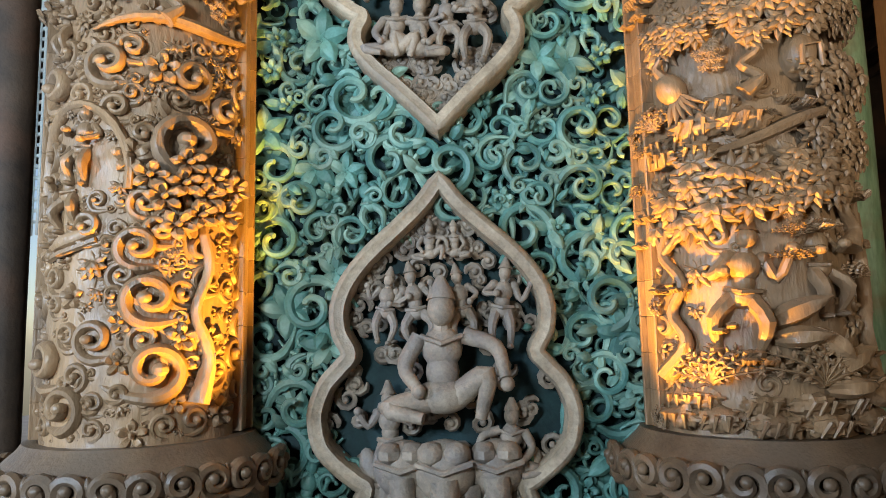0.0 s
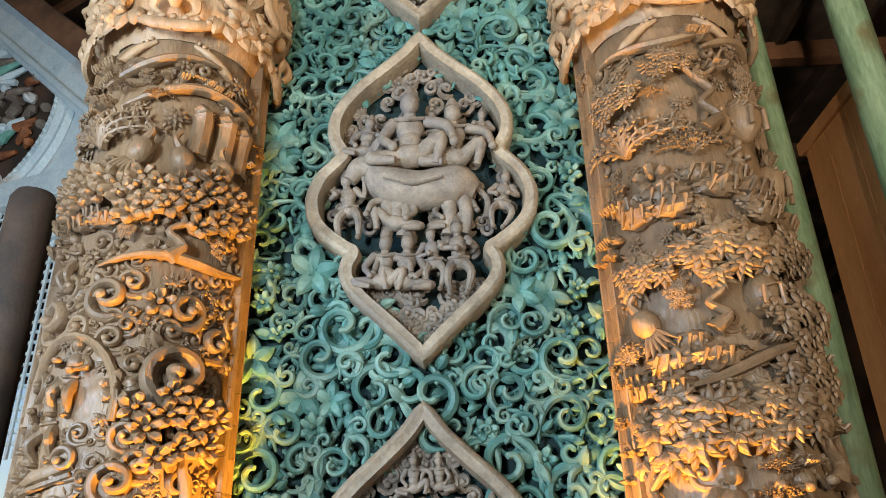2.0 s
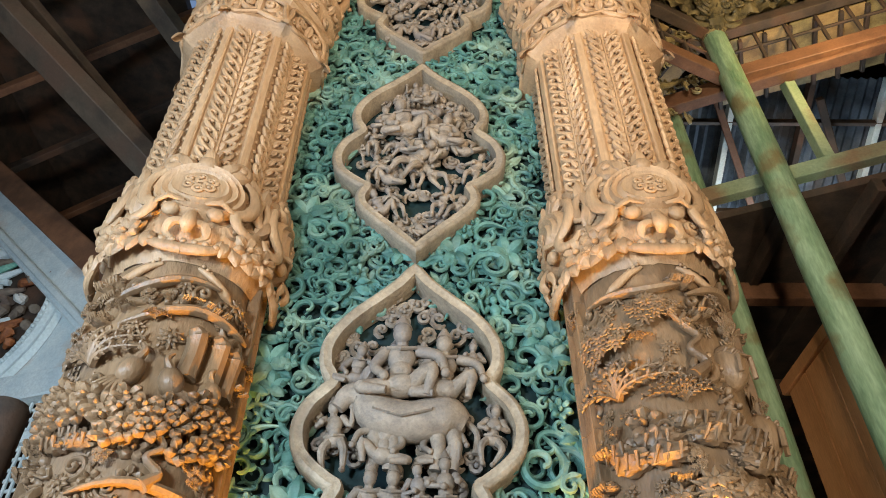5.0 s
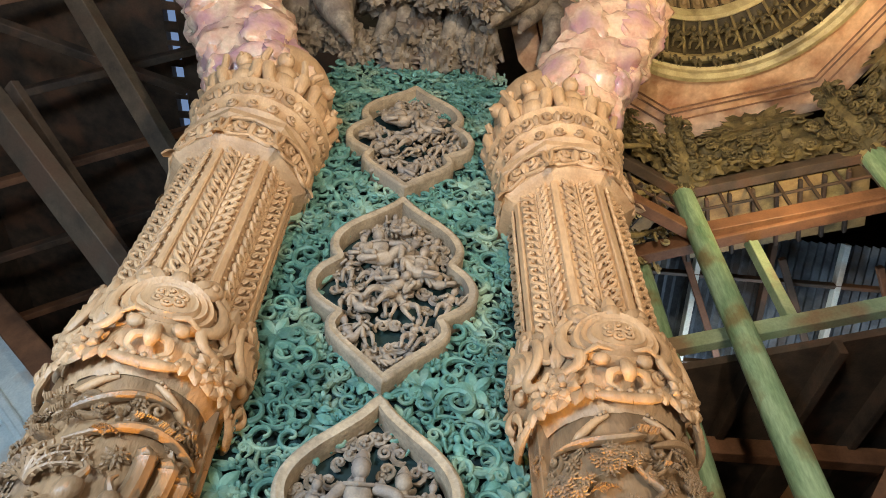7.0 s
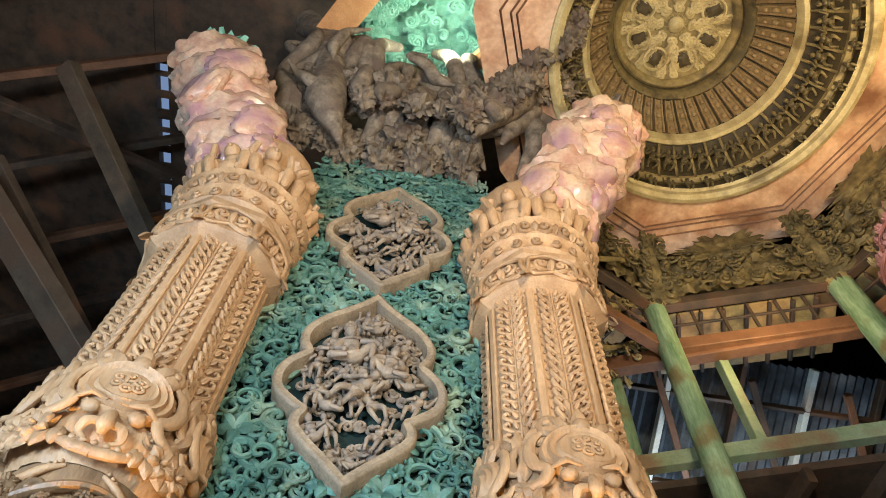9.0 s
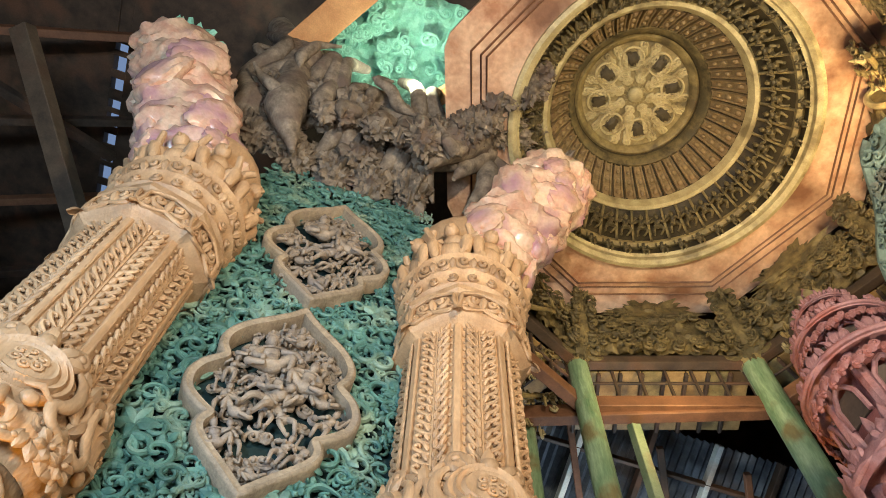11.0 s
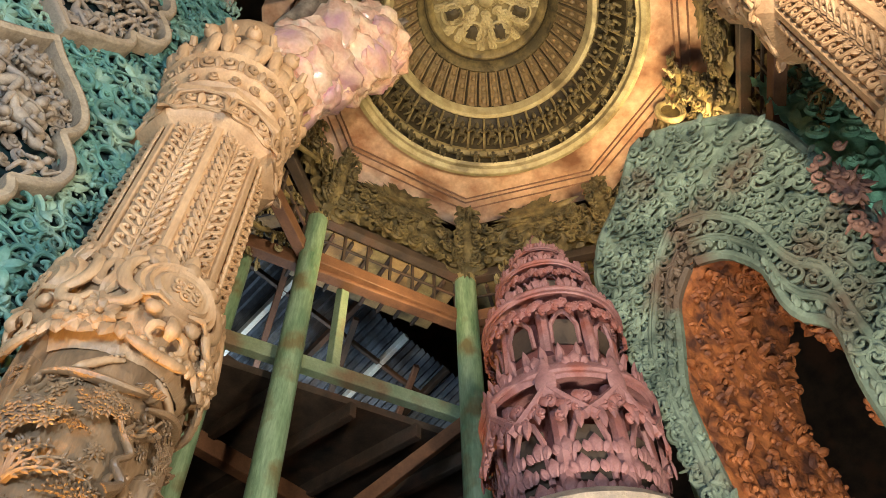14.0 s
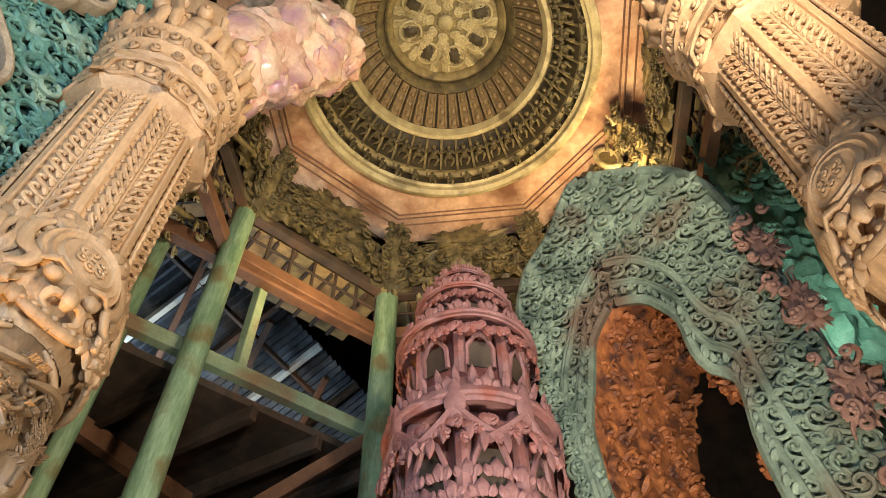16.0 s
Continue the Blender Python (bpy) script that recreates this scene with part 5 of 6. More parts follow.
def aisle_roof():
    ob = thing("aisle_roof", "sloping corrugated roof sheets on bare rafters", "roof", kind="structure")
    x0, x1, n = 1.5, 12.0, 75
    v, f = [], []
    for i in range(n * 4 + 1):
        x = x0 + (x1 - x0) * i / (n * 4)
        d = 0.035 * math.sin(i * math.pi / 2)
        v += [(x, 2.4, 10.2 + d), (x, 6.2, 8.56 + d)]
    for i in range(n * 4):
        f.append((2 * i, 2 * i + 1, 2 * i + 3, 2 * i + 2))
    part("sheets", Shape().add((np.array(v), f)), ROOF, ob)
    for k in range(9):
        x = 2.2 + k * 1.1
        part("rafter", Shape().add(bar((x, 2.3, 10.08), (x, 7.5, 7.85), 0.09, 0.14)), DARK if k % 2 else PALE, ob, smooth=False)
    for k in range(5):
        part("strut", Shape().add(bar((2.6 + 1.5 * k, 2.5, 9.85), (4.3 + 1.5 * k, 5.6, 8.5), 0.10, 0.12)), (DARK, RED_BEAM)[k % 2], ob, smooth=False)
    for k in range(4):
        part("purlin", Shape().add(bar((1.5, 2.9 + k * 1.3, 9.8 - k * 0.56), (12, 2.9 + k * 1.3, 9.8 - k * 0.56), 0.07, 0.09)), DARK, ob, smooth=False)


aisle_roof()


def aisle_deck():
    ob = thing("aisle_deck", "dark boarding added to keep the lower side aisle black, with timber joists", "deck", kind="structure")
    edge = [(1.2, 2.75), (3.0, 2.10), (6.1, 0.85), (12.8, 0.85), (12.8, 11.8), (1.2, 11.8)]
    v = [(x, y, z) for z in (6.95, 7.05) for x, y in edge]
    # Boarding added to make the aisle below the lit roof read as black.
    part("boards", Shape().add((np.array(v), [(5, 4, 3, 2, 1, 0), (6, 7, 8, 9, 10, 11)] + [(i, (i + 1) % 6, 6 + (i + 1) % 6, 6 + i) for i in range(6)])), DARK, ob, smooth=False)
    for k in range(14):
        part("joist", Shape().add(bar((1.5 + 0.8 * k, max(0.9, 2.75 - 0.4 * (0.3 + 0.8 * k)), 6.85), (1.5 + 0.8 * k, 11.8, 6.85), 0.10, 0.2)), DARK, ob, smooth=False)
    for k in range(3):
        part("girder", Shape().add(bar((1.2, 3.0 + 2.2 * k, 6.68), (12.8, 3.0 + 2.2 * k, 6.68), 0.16, 0.24)), RED_BEAM if k == 0 else DARK, ob, smooth=False)


aisle_deck()

# orange boarded screen
def screen():
    ob = thing("board_screen", "orange teak board screen with plain top rail", "screen", (3.75, 0, 0))
    for k in range(3):
        part("board", Shape().add(box(0, 0.05, 1.5 + 0.41 * k, 1.5 + 0.41 * (k + 1) - 0.006, 0, 5.2, 0.006)), ORANGE, ob, smooth=False)
    part("top_rail", Shape().add(box(-0.04, 0.09, 1.46, 2.80, 5.2, 5.34, 0.01)), ORANGE, ob, smooth=False)


screen()


# ---- rose shrine under the dome ----
def shrine():
    q = random.Random(9)
    ob = thing("tiered_shrine", "rose-painted tiered shrine tower with scalloped canopies under dome", "shrine", (DX + 0.02, DY - 0.02, 0))
    part("plinth", Shape().add(lathe([(0.74, 0), (0.74, 3.0), (0.62, 3.2), (0.68, 3.50), (0.69, 3.56), (0.64, 3.62), (0.45, 3.64)], 40)), GREY_WOOD, ob)
    tiers = [(3.64, 0.53, 1.20), (4.78, 0.47, 0.74), (5.42, 0.35, 0.50), (5.86, 0.22, 0.36)]
    for n, (z, r, h) in enumerate(tiers):
        top = tiers[n + 1][1] * 0.66 if n < 3 else 0.16
        t = part("tier", Shape().add(lathe([(r * 0.84, z), (r * 0.80, z + h * 0.40), (r * 0.70, z + h * 0.74)], 32)), PINK_SHADED, ob)
        part("canopy", Shape().add(lathe([(r * 0.62, z + h * 0.72), (r * 0.98, z + h * 0.68), (r * 1.06, z + h * 0.66), (r * 1.10, z + h * 0.70), (r * 1.08, z + h * 0.76), (r * 1.0, z + h * 0.79), (r * 0.86, z + h * 0.90), (top, z + h * 1.02)], 48)), PINK, t)
        m = 34
        hh = min(h, 0.6)
        tooth = Shape().add(leaf(hh * 0.18, r * 0.10, 0.03), pose(0, 0, 0, 0, 180, 0))
        tooth.add(spiral(r * 0.07, 1.2, 0.5, r * 0.028, 1, 5, 12, 0.3), pose(r * 0.05, -0.01, -h * 0.05)).add(spiral(r * 0.06, 1.2, 0.5, r * 0.026, -1, 5, 12, 0.3), pose(-r * 0.06, -0.01, -h * 0.12))
        tooth = tooth.mesh("fringe_leaf", PINK)
        spike = Shape().add(leaf(hh * 0.20, r * 0.09, 0.035)).add(leaf(hh * 0.13, r * 0.06, 0.03), pose(r * 0.08, 0, 0, 0, 22, 0)).add(leaf(hh * 0.13, r * 0.06, 0.03), pose(-r * 0.08, 0, 0, 0, -22, 0)).mesh("spike", PINK)
        for i in range(m):
            part("fringe_leaf", tooth, None, t, at=pose(0, 0, 0, 0, 0, 360 / m * i) @ pose(0, -r * 1.05, z + h * (0.58 if i % 2 else 0.54), -4))
        for i in range(14):
            part("spike", spike, None, t, at=pose(0, 0, 0, 0, 0, 360 / 14 * i + 9 * n) @ pose(0, -r * 1.06, z + h * 0.74, -8))
        column = Shape().add(tube([(0, 0, z), (0, 0, z + h * 0.68)], r * 0.10, 8)).add(BALL_S, blob(0, 0, z + h * 0.40, r * 0.10)).add(flower(r * 0.10, 5, 0.03), pose(0, -r * 0.06, z + h * 0.55)).mesh("column", PINK)
        for i in range(8):
            part("column", column, None, t, at=pose(0, 0, 0, 0, 0, 45 * i + 20) @ pose(0, -r * 0.86, 0))
        gable = Shape().add(tube([(-r * 0.5, 0, 0), (-r * 0.25, -0.02, h * 0.10), (0, -0.04, h * 0.22), (r * 0.25, -0.02, h * 0.10), (r * 0.5, 0, 0)], r * 0.06, 6)).add(leaf(h * 0.26, r * 0.13, 0.04), pose(0, -0.04, h * 0.14))
        for s in (-0.3, -0.15, 0.15, 0.3):
            gable.add(leaf(h * 0.13, r * 0.06, 0.03), pose(r * s, -0.03, h * (0.20 - 0.5 * abs(s)), 0, 180, 0))
        gable = gable.mesh("gable", PINK)
        part("rim", Shape().add(tube([(r * 1.1 * math.cos(b), r * 1.1 * math.sin(b), z + h * 0.70) for b in np.linspace(0, 2 * math.pi, 41)], r * 0.045, 7)), PINK, t)
        crest = Shape().add(leaf(h * 0.13, r * 0.06, 0.03)).mesh("crest_leaf", PINK)
        for i in range(30):
            part("crest_leaf", crest, None, t, at=pose(0, 0, 0, 0, 0, 12 * i) @ pose(0, -r * 0.98, z + h * 0.78, 12))
        if n == 0:
            for lift, turn in ((0.03, 11), (0.14, 22), (0.25, 33)):
                for i in range(18):
                    part("antefix", spike, None, t, at=pose(0, 0, 0, 0, 0, 20 * i + turn) @ pose(0, -r * 0.92, z + h * lift, -4))
        niche = Shape().add(tube([(-r * 0.2, 0, 0), (-r * 0.2, -0.01, h * 0.22), (-r * 0.1, -0.015, h * 0.34), (0, -0.02, h * 0.38), (r * 0.1, -0.015, h * 0.34), (r * 0.2, -0.01, h * 0.22), (r * 0.2, 0, 0)], r * 0.04, 6)).mesh("niche_frame", PINK)
        # A flat dark plate stands for the shade inside each niche.
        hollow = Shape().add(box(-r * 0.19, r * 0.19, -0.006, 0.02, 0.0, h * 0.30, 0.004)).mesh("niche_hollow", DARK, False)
        for i in range(8):
            m = pose(0, 0, 0, 0, 0, 45 * i - 5) @ pose(0, -r * 0.84, z + h * 0.12, 4)
            part("niche_frame", niche, None, t, at=m)
            part("niche_hollow", hollow, None, t, at=m)
        if n == 0:
            for i in range(8):
                part("gable", gable, None, t, at=pose(0, 0, 0, 0, 0, 45 * i - 27) @ pose(0, -r * 1.0, z + h * 0.40))
    part("finial", Shape().add(lathe([(0.17, 6.18), (0.12, 6.26), (0.13, 6.32), (0.07, 6.40), (0.08, 6.44), (0.03, 6.52), (0.0, 6.60)], 24)), PINK, ob)
    for i in range(7):
        part("flame_leaf", Shape().add(leaf(0.17, 0.04, 0.03)), GOLD, ob, at=pose(0, 0, 0, 0, 0, 51 * i) @ pose(0, -0.11, 6.30, -14))


shrine()


# ---- mossy green arch ----
def arch_gate():
    q = random.Random(15)
    ob = thing("carved_arch", "mossy green lobed wooden arch with rust-orange carved reveal", "arch")
    X = 4.35
    outer = [(-2.45, 0.0), (-2.42, 3.8), (-2.36, 4.35), (-2.28, 4.9), (-2.18, 5.55), (-2.10, 6.2), (-2.24, 6.7), (-2.56, 7.08), (-2.74, 7.5), (-2.9, 7.8), (-3.45, 7.5), (-3.84, 7.18), (-4.0, 6.75), (-4.06, 6.2), (-4.09, 5.6), (-4.10, 4.9), (-4.08, 4.3), (-4.05, 3.7), (-4.05, 0.0)]
    inner = [(-2.60, 0.0), (-2.56, 3.7), (-2.50, 4.3), (-2.48, 4.75), (-2.58, 5.15), (-2.66, 5.55), (-2.88, 5.86), (-3.18, 5.76), (-3.37, 5.42), (-3.36, 5.06), (-3.42, 4.84), (-3.50, 4.80), (-3.56, 4.78), (-3.57, 4.6), (-3.52, 4.25), (-3.53, 3.9), (-3.60, 3.0), (-3.62, 0.0)]

    def dense(pts, n):
        P = np.array(pts)
        s = np.r_[0, np.cumsum(np.linalg.norm(np.diff(P, axis=0), axis=1))]
        u = np.linspace(0, s[-1], n)
        R = np.stack([np.interp(u, s, P[:, 0]), np.interp(u, s, P[:, 1])], 1)
        for _ in range(3):
            R[1:-1] = 0.25 * R[:-2] + 0.5 * R[1:-1] + 0.25 * R[2:]
        return R
    n, m = 220, 26
    A, B = dense(inner, n), dense(outer, n)
    v, f = [], []
    for j in range(m + 1):
        s = j / m
        for i in range(n):
            p = A[i] * (1 - s) + B[i] * s
            k = noise.turbulence(Vector((p[0] * 7, p[1] * 7, 1.7)), 4, True) * 0.07 + 0.03 * noise.noise(Vector((p[0] * 16, p[1] * 16, 4))) + 0.02
            v.append((X - k, p[0], p[1]))
    for j in range(m):
        for i in range(n - 1):
            a = j * n + i
            f.append((a, a + 1, a + n + 1, a + n))
    part("face", Shape().add((np.array(v), f)), ARCH, ob)
    v, f = [], []
    for j in range(29):
        for i in range(n):
            k = noise.turbulence(Vector((A[i][0] * 17, A[i][1] * 17, j * 0.6)), 4, True) * 0.09 * (0 < j < 28)
            c = np.array([-3.1, 4.0]) - A[i]
            c = c / np.linalg.norm(c)
            v.append((X - 0.07 + j * 0.0375, A[i][0] + c[0] * k - j * 0.0175, A[i][1] + c[1] * k))
    for j in range(28):
        for i in range(n - 1):
            a = j * n + i
            f.append((a + n, a + n + 1, a + 1, a))
    part("reveal", Shape().add((np.array(v), f)), RUST, ob, "rust-orange carved inner face")
    sh = Shape()
    for _ in range(620):
        i, d = q.randrange(45, 175), q.uniform(0.05, 0.95)
        c = np.array([-3.1, 4.0]) - A[i]
        c = c / np.linalg.norm(c)
        y = Vector((0, -c[0], -c[1]))
        x = Vector((1, 0, 0))
        z = x.cross(y)
        m = Matrix.Translation((X + d, A[i][0] - d * 0.47 + c[0] * 0.06, A[i][1] + c[1] * 0.06)) @ Matrix((x, y, z)).transposed().to_4x4() @ pose(0, 0, 0, 0, q.uniform(0, 360), 0)
        sh.add(spiral(q.uniform(0.035, 0.065), 1.1, 1.4, q.uniform(0.016, 0.026), q.choice((-1, 1)), 5, 12, 0.9) if q.random() < 0.6 else leaf(q.uniform(0.09, 0.15), 0.04, 0.06), m)
    tagged(part("reveal_foliage", sh, RUST, ob), kind="stuff")
    v, f = [], []
    for j in range(2):
        for i in range(n):
            v.append((X + j * 0.98, B[i][0], B[i][1]))
    for i in range(n - 1):
        f.append((i, i + 1, i + n + 1, i + n))
    part("edge", Shape().add((np.array(v), f)), ARCH, ob)
    W = np.linalg.norm(B - A, axis=1, keepdims=True)
    out = (B - A) / W

    def run(d):
        """A line that follows the opening at a distance d."""
        return A + out * np.minimum(d, W * 0.95)
    for name, C, r, dx in (("bead_rim", A, 0.045, -0.05), ("outer_rim", B, 0.05, -0.04), ("band_rim", run(0.15), 0.026, -0.10), ("band_rim", run(0.19), 0.016, -0.11), ("band_rim", run(0.42), 0.03, -0.11), ("band_rim", run(0.47), 0.018, -0.12)):
        part(name, Shape().add(tube([(X + dx, p[0], p[1]) for p in C[::2]], r, 7)), ARCH, ob)
    sh = Shape()
    face_on = pose(0, 0, 0, 0, 0, -90)
    L = np.r_[0, np.cumsum(np.linalg.norm(np.diff(A, axis=0), axis=1))]
    for d, step, size in ((0.085, 0.075, 0.036), (0.305, 0.13, 0.062), (0.445, 0.05, 0.02), (0.57, 0.11, 0.052), (0.72, 0.16, 0.07), (0.90, 0.13, 0.05), (1.06, 0.19, 0.08), (1.24, 0.15, 0.06), (1.40, 0.2, 0.075), (1.58, 0.16, 0.055), (1.76, 0.2, 0.075), (1.94, 0.16, 0.06), (2.12, 0.2, 0.07)):
        C = run(d)
        for n2, u in enumerate(np.arange(3.2, L[-1] - 2.5, step)):
            i = int(np.searchsorted(L, u))
            if d > W[i][0] * 0.95:
                continue
            p = C[i]
            t = math.degrees(math.atan2(out[i][0], out[i][1]))
            m = pose(X - q.uniform(0.07, 0.12), p[0] + q.uniform(-0.02, 0.02), p[1] + q.uniform(-0.02, 0.02)) @ face_on @ pose(0, 0, 0, 0, -t + q.uniform(-25, 25), 0)
            if size < 0.03:
                sh.add(BALL_S, m @ blob(0, 0, 0, size))
            elif d < 0.1:
                sh.add(leaf(size * 2.2, size * 0.8, 0.04), m @ pose(0, 0, -size)).add(BALL_S, m @ blob(size, -0.01, 0, 0.014))
            else:
                sh.add(spiral(size, 1.25, 1.3, size * 0.24, (-1) ** n2, 6, 18, 0.5), m)
                sh.add(leaf(size * 1.4, size * 0.4, 0.05), m @ pose(size * 0.9, 0, size * 0.4, 0, 60 * (-1) ** n2, 0))
    tagged(part("carved_foliage", sh, ARCH, ob), kind="stuff")
    for y, z, s in ((-4.10, 5.45, 0.62), (-4.12, 4.75, 0.68), (-4.13, 4.0, 0.72), (-4.12, 3.2, 0.75)):
        rf = thing("rose_carving", "faded red carved foliage lump fixed on the arch leg", "carving", (X - 0.10, y, z), -90, "arch carvings")
        part("lump", Shape().add(rough_ball(0, 0, s * 0.45, 0.17, 0.13, s * 0.5, 0.9, 3.6, int(z * 10), 36, 26)), RED_FIG, rf)
        for k in range(9):
            part("curl", Shape().add(spiral(q.uniform(0.03, 0.06), 1.1, 1.6, 0.018, q.choice((-1, 1)), 6, 18, 0.7)), RED_FIG, rf, at=pose(q.uniform(-0.14, 0.14), -0.10, s * q.uniform(0.0, 0.95), 0, q.uniform(0, 360), 0))


arch_gate()


def far_screen():
    q = random.Random(31)
    ob = thing("carved_screen", "mint green carved wooden screen beyond the arch", "screen")
    part("board", Shape().add(rough_grid(50, 110, 2.4, 9.4, 0.2, 4.5, 9), pose(6.1, -5.2, 0.0, 0, 0, -62)), MINT, ob)
    for k in range(130):
        m = pose(6.1, -5.2, 0.0, 0, 0, -62) @ pose(q.uniform(-1.1, 1.1), -0.16, q.uniform(4.0, 9.3), 0, q.uniform(0, 360), 0)
        part("scroll", FAR[k % 3], None, ob, at=m)


FAR = [Shape().add(spiral(0.11, 1.3, 1.1, 0.03, s, 5, 16, 0.5)).mesh("scroll", MINT) for s in (-1, 1, 1)]
far_screen()

# lit mint carved gable and driftwood mass above the panel
def overhead():
    q = random.Random(21)
    mass = thing("driftwood_canopy", "weathered root-like carved wooden mass above the green screen", "carving")
    for k in range(15):
        x = -1.35 + 0.27 * (k % 9) + q.uniform(-0.1, 0.1)
        z = 10.0 + 0.75 * (k // 9) + q.uniform(-0.15, 0.3)
        part("root", Shape().add(rough_ball(x, q.uniform(-0.45, 0.0) - 0.25 * (k // 9), z, q.uniform(0.28, 0.42), q.uniform(0.28, 0.4), q.uniform(0.35, 0.6), 0.5, 2.6, k, 44, 30)), ROOT, mass)
    for k in range(10):
        x = -1.9 + 0.42 * k
        pts = [(x, -0.1, 9.95), (x + q.uniform(-0.3, 0.3), -0.45, 10.5), (x + q.uniform(-0.4, 0.4), -0.55, 11.1), (x + q.uniform(-0.5, 0.5), -0.95, 11.7), (x + q.uniform(-0.5, 0.5), -0.8, 12.5)]
        part("branch", Shape().add(limb(pts, [0.02, 0.17, 0.13, 0.12, 0.07], 12, 5)), ROOT, mass)
    for k in range(16):
        x, y, z = 0.75 + 0.09 * k, -0.55 - 0.085 * k, 10.75 + 0.05 * k
        part("root", Shape().add(rough_ball(x + q.uniform(-0.1, 0.1), y, z + q.uniform(-0.25, 0.25), q.uniform(0.2, 0.32), q.uniform(0.2, 0.3), q.uniform(0.4, 0.65), 0.5, 2.6, k + 30, 36, 24)), ROOT, mass)
    for k in range(22):
        x, y, z = q.uniform(-1.6, 1.4), q.uniform(-0.9, -0.35), q.uniform(9.9, 11.6)
        pts = [(x, y, z)]
        for _ in range(4):
            x, y, z = x + q.uniform(-0.3, 0.3), y + q.uniform(-0.12, 0.1), z + q.uniform(-0.05, 0.34)
            pts.append((x, y, z))
        part("branch", Shape().add(limb(pts, [0.01, 0.10, 0.085, 0.06, 0.02], 10, 5)), ROOT, mass)
    part("branch", Shape().add(limb([(-0.8, -0.35, 9.5), (-1.1, -0.6, 10.2), (-1.2, -0.65, 11.1), (-1.45, -0.75, 12.1), (-1.9, -0.8, 13.1)], [0.03, 0.27, 0.24, 0.26, 0.2], 16, 6)), ROOT, mass)
    part("branch", Shape().add(limb([(-1.0, -0.55, 11.3), (-0.3, -0.7, 11.5), (0.5, -0.65, 11.35), (1.3, -0.8, 11.5)], [0.03, 0.17, 0.15, 0.05], 14, 6)), ROOT, mass)
    for x, z, h, r in ((-0.62, 10.2, 0.75, 0.13), (-0.36, 10.3, 0.95, 0.10), (0.06, 10.2, 0.7, 0.14), (0.38, 10.25, 0.9, 0.12), (0.66, 10.1, 0.8, 0.13)):
        stump = limb([(0, 0, -0.3), (q.uniform(-0.08, 0.08), 0, h * 0.3), (q.uniform(-0.1, 0.1), -0.04, h * 0.7), (q.uniform(-0.12, 0.12), -0.02, h)], [0.02, r * 1.1, r * 0.9, r * 0.45], 12, 5)
        part("stump", Shape().add(stump, pose(x, -0.72, z, q.uniform(-8, 12), q.uniform(-10, 10), 0)).add(rough_ball(x, -0.72, z, r * 1.8, r * 1.5, 0.3, 0.6, 2.5, int(h * 100), 24, 16)), ROOT, mass)
    part("branch", Shape().add(limb([(0.8, -0.55, 9.9), (1.15, -0.8, 10.6), (1.6, -0.9, 11.2), (2.1, -1.0, 11.9)], [0.03, 0.3, 0.27, 0.06], 16, 6)), ROOT, mass)
    part("branch", Shape().add(limb([(1.2, -0.45, 10.1), (1.5, -0.6, 10.9), (1.95, -0.75, 11.6)], [0.03, 0.24, 0.06], 16, 6)), ROOT, mass)
    for k in range(14):
        f = k / 13
        part("root", Shape().add(rough_ball(0.7 + 1.5 * f + q.uniform(-0.15, 0.15), -0.7 - 0.35 * f + q.uniform(-0.15, 0.1), 10.1 + 1.7 * f + q.uniform(-0.2, 0.2), q.uniform(0.2, 0.32), 0.25, q.uniform(0.2, 0.4), 0.8, 3.0, k + 70, 34, 22)), ROOT, mass)
    gab = thing("mint_gable", "mint green carved boards lit from below high overhead", "ceiling board")
    part("board", Shape().add(rough_grid(70, 50, 3.6, 2.6, 0.22, 4.0, 4), pose(0.4, -2.0, 13.55, -84)), MINT, gab)
    sh = Shape()
    for k in range(160):
        sh.add(spiral(q.uniform(0.07, 0.12), 1.3, 1.1, 0.03, q.choice((-1, 1)), 5, 14, 0.5), pose(q.uniform(-1.3, 2.1), q.uniform(-2.0, 0.3), 13.28, 90) @ pose(0, 0, 0, 0, q.uniform(0, 360), 0))
    tagged(part("carved_foliage", sh, MINT, gab), kind="stuff")
    for k, (a, b) in enumerate((((-1.5, -0.75, 12.2), (-0.45, -2.4, 12.2)), ((0.7, -0.7, 12.3), (1.9, -2.2, 12.3)))):
        ob = thing("overhead_beam", "orange carved timber beam high overhead", "beam")
        part("timber", Shape().add(bar(a, b, 0.46 if k == 0 else 0.22, 0.24)), ORANGE, ob, smooth=False)


overhead()


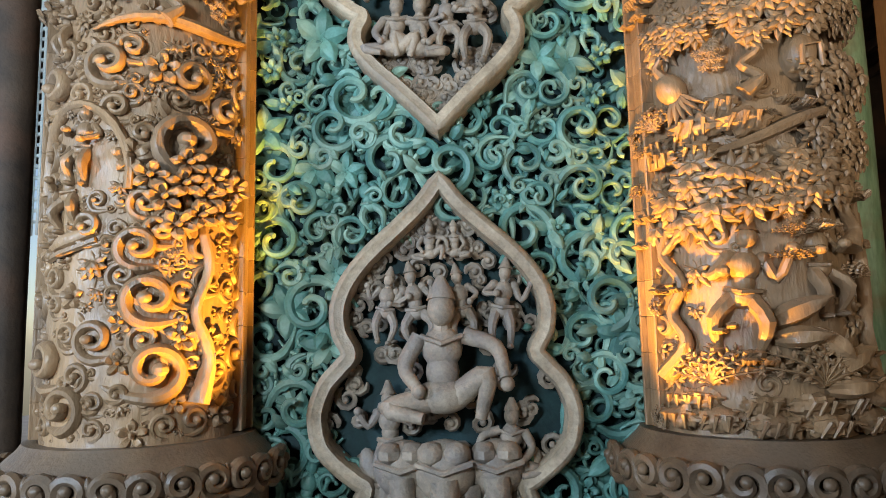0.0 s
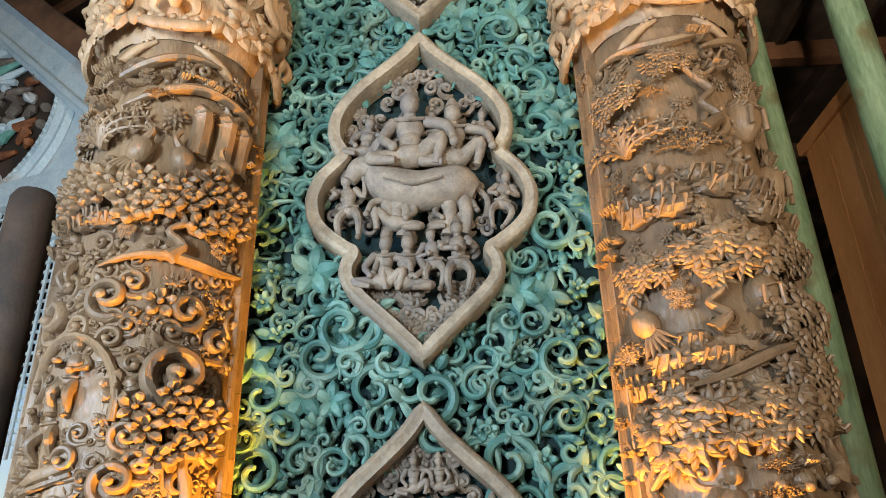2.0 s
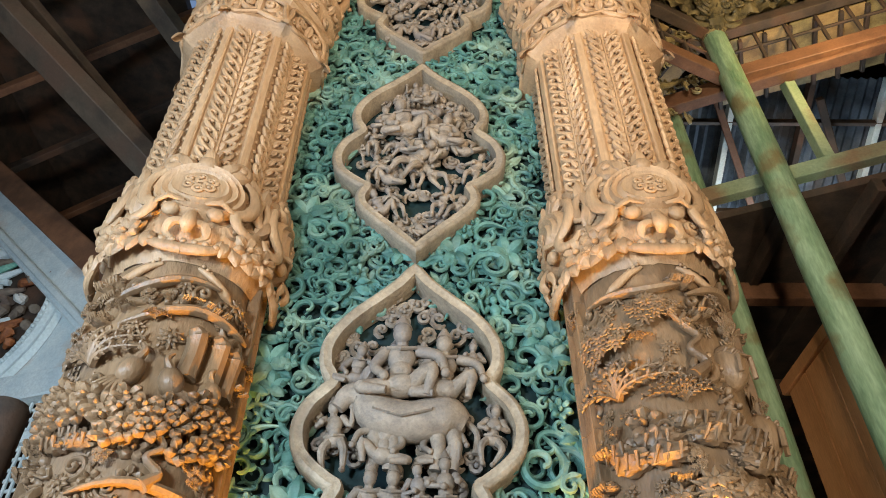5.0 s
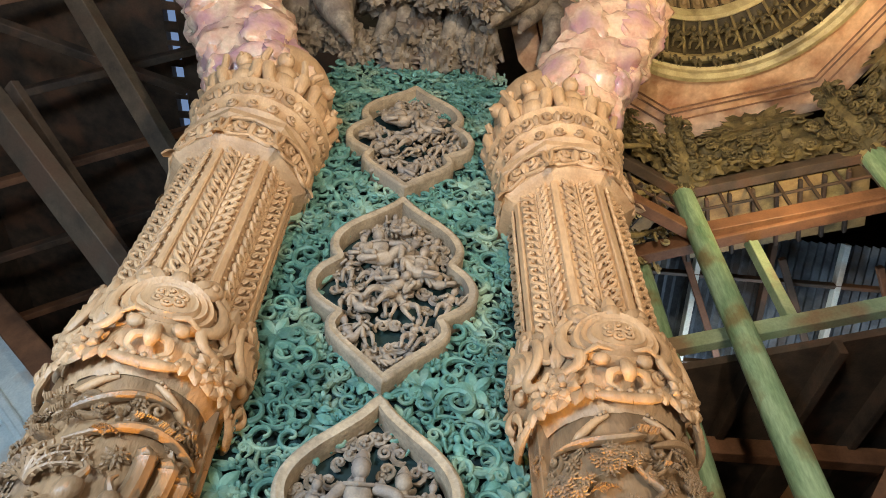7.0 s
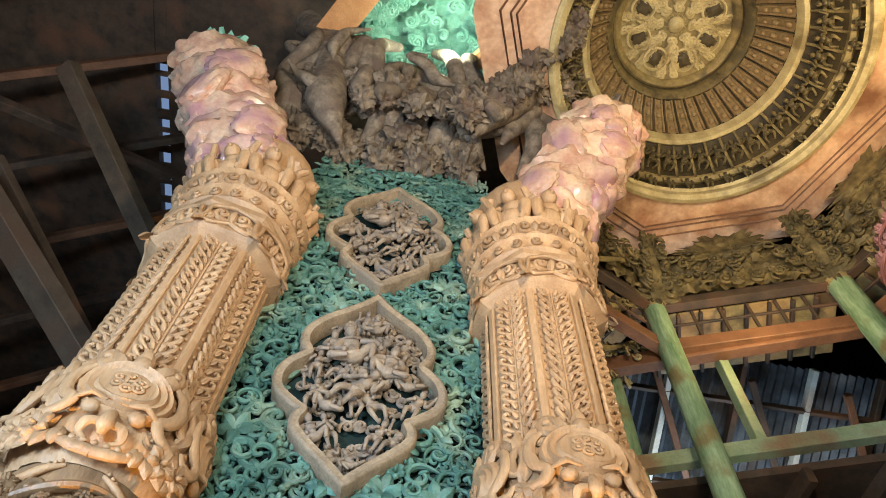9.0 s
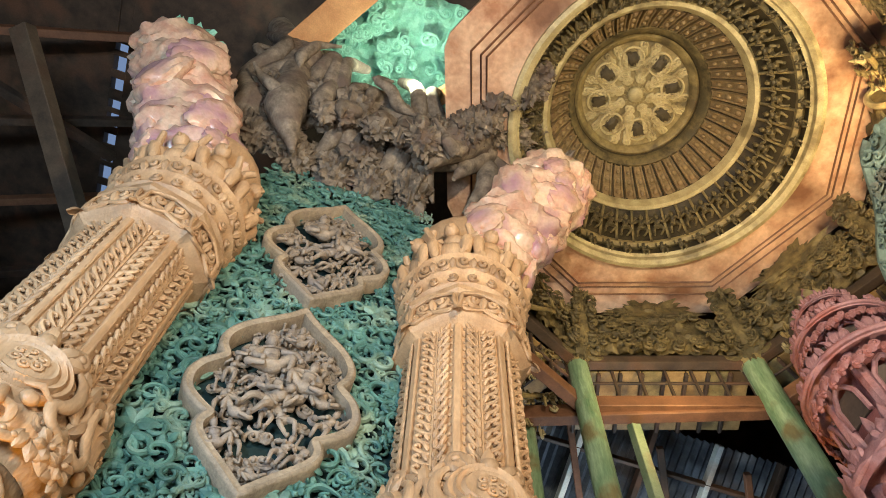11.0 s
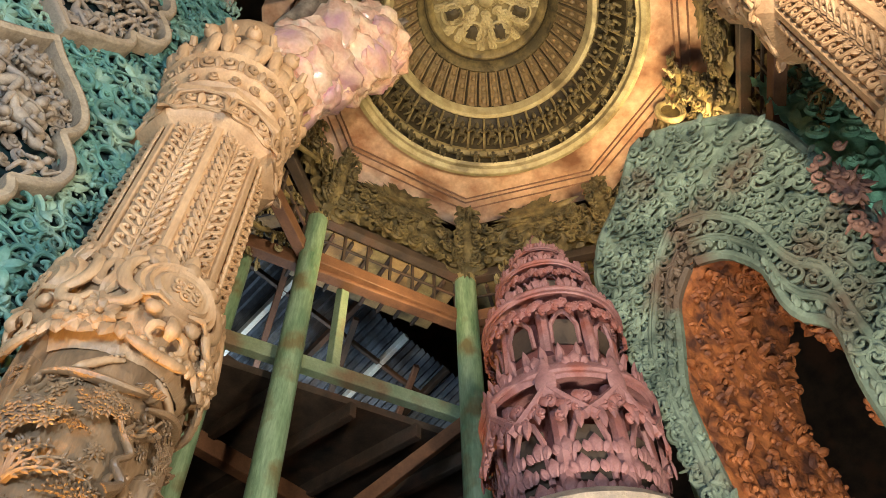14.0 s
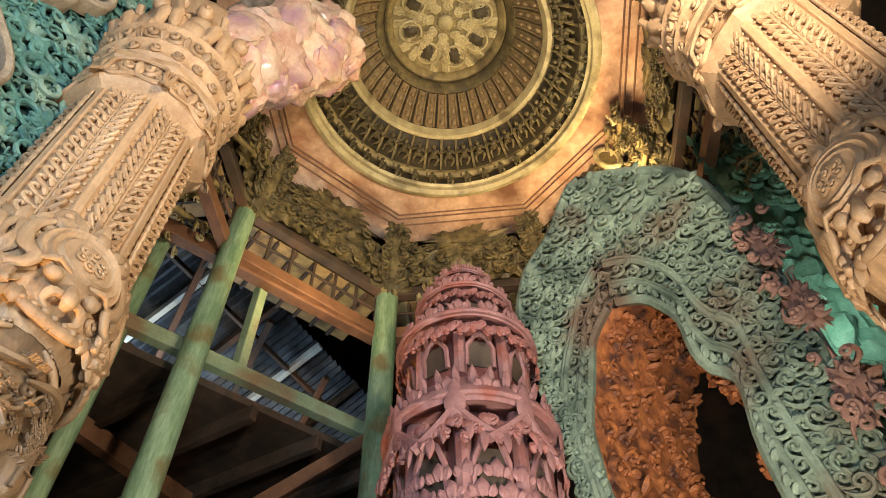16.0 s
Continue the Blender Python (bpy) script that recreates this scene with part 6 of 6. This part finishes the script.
# ---- side bay past the left pillar ----
def side_bay():
    at, turn = (-5.559, 4.0, 0), -18
    wall = thing("side_wall", "pale blue painted gable end with sloping bargeboard over lattice", "wall", at, turn, kind="structure")
    part("gable_board", Shape().add(bar((-4.0, -0.12, 11.78), (3.2, -0.12, 5.22), 0.14, 0.6, 0.02)), PALE, wall, smooth=False)
    part("bargeboard_edge", Shape().add(bar((-4.0, -0.22, 11.53), (3.2, -0.22, 4.98), 0.10, 0.10, 0.02)), PALE, wall, smooth=False)
    part("roof_purlin", Shape().add(bar((-4.0, -0.25, 12.32), (3.2, -0.25, 5.77), 0.26, 0.34, 0.02)), RED_BEAM, wall, smooth=False)
    part("panel", Shape().add((np.array([(-4.0, 0, 5.89), (2.6, 0, 5.89), (2.6, 0, 5.909999999999999), (-4.0, 0, 11.53), (-4.0, 0.06, 5.89), (2.6, 0.06, 5.89), (2.6, 0.06, 5.909999999999999), (-4.0, 0.06, 11.53)]), [(0, 1, 2, 3), (7, 6, 5, 4), (0, 4, 5, 1), (3, 2, 6, 7), (1, 5, 6, 2), (0, 3, 7, 4)])), PALE, wall, smooth=False)
    part("lintel", Shape().add(box(-4.0, 3.0, -0.16, 0.04, 5.54, 5.89, 0.02)), PALE, wall, smooth=False)
    part("lower_rail", Shape().add(box(-4.0, 3.0, -0.12, 0.04, 4.99, 5.12, 0.02)), PALE, wall, smooth=False)
    slat = Shape().add(box(0, 0.035, -0.03, 0.0, 2.54, 5.54, 0.004)).mesh("lattice_slat", PALE, False)
    for k in range(52):
        part("lattice_slat", slat, None, wall, at=pose(-2.4 + k * 0.1, 0, 0))
    for k in range(24):
        part("lattice_rail", Shape().add(box(-2.5, 2.9, 0.0, 0.03, 5.44 - 0.12 * k, 5.44 - 0.12 * k + 0.035, 0.004)), PALE, wall, smooth=False)
    med = thing("round_frame", "round beaded white frame holding dark carved relief", "wall carving")
    med.matrix_basis = pose(*at, 0, 0, turn) @ pose(-0.46, -0.01, 6.95, 0, 0, -90) @ Matrix.Scale(1.44, 4)
    part("rim", Shape().add(lathe([(0.80, 0.0), (0.80, 0.07), (0.84, 0.10), (0.90, 0.09), (0.93, 0.05), (0.98, 0.06), (1.0, 0.0)], 64), pose(0, 0, 0, 0, 90, 0)), PALE, med)
    bead = Shape()
    for k in range(90):
        a = 2 * math.pi * k / 90
        bead.add(BALL_S, blob(0.10, 0.87 * math.cos(a), 0.87 * math.sin(a), 0.022))
    part("beading", bead, PALE, med)
    part("relief_ground", Shape().add(lathe([(0.82, 0.02), (0.01, 0.02)], 40), pose(0, 0, 0, 0, 90, 0)), DARK, med)
    q = random.Random(4)
    for k in range(60):
        a, r = q.uniform(0, 6.28), 0.70 * math.sqrt(q.random())
        y, z = r * math.cos(a), r * math.sin(a)
        part("relief_limb", Shape().add(limb([(0.04, y, z), (0.08, y + q.uniform(-0.15, 0.15), z + q.uniform(-0.08, 0.08)), (0.05, y + q.uniform(-0.2, 0.2), z + q.uniform(-0.16, 0.16))], [0.03, 0.05, 0.02], 8, 4)), (ROOT, RUST, ROOT, PALE, MINT)[k % 9 % 5], med)
    p = thing("post", "dark round timber post beside pale side wall", "post", (-2.65, 0.5, 0), group="hall posts")
    part("shaft", Shape().add(lathe([(0.16, 0), (0.15, 1.5), (0.145, 3.75), (0.12, 3.8), (0.0, 3.8)], 18)), DARK, p)
    # dark attic timbers
    for a, b, w, h, mat in (
            ((-4.81, 0.17, 8.65), (-2.34, 1.88, 6.7), 0.34, 0.2, ATTIC),
            ((-5.03, 0.63, 9.58), (-3.19, 2.36, 8.04), 0.16, 0.12, DARK),
            ((-4.66, -0.26, 10.81), (-2.84, 1.89, 9.27), 0.26, 0.2, ATTIC),
            ((-5.82, 0.21, 10.55), (-3.78, 1.78, 12.06), 0.14, 0.14, DARK),
    ):
        ob = thing("rafter", "dark bare roof timber over side bay", "beam", group="attic rafters")
        part("timber", Shape().add(bar(a, b, w, h)), mat, ob, smooth=False)
    for k in range(8):
        ob = thing("purlin", "dark bare cross timber over side bay", "beam", group="attic cross timbers")
        y = -3.0 + 1.5 * k
        part("timber", Shape().add(bar((-3.0, y, 13.95), (-9.05, y + 1.0, 10.6), 0.13, 0.18)), DARK if k % 2 else RED_BEAM, ob, smooth=False)


side_bay()
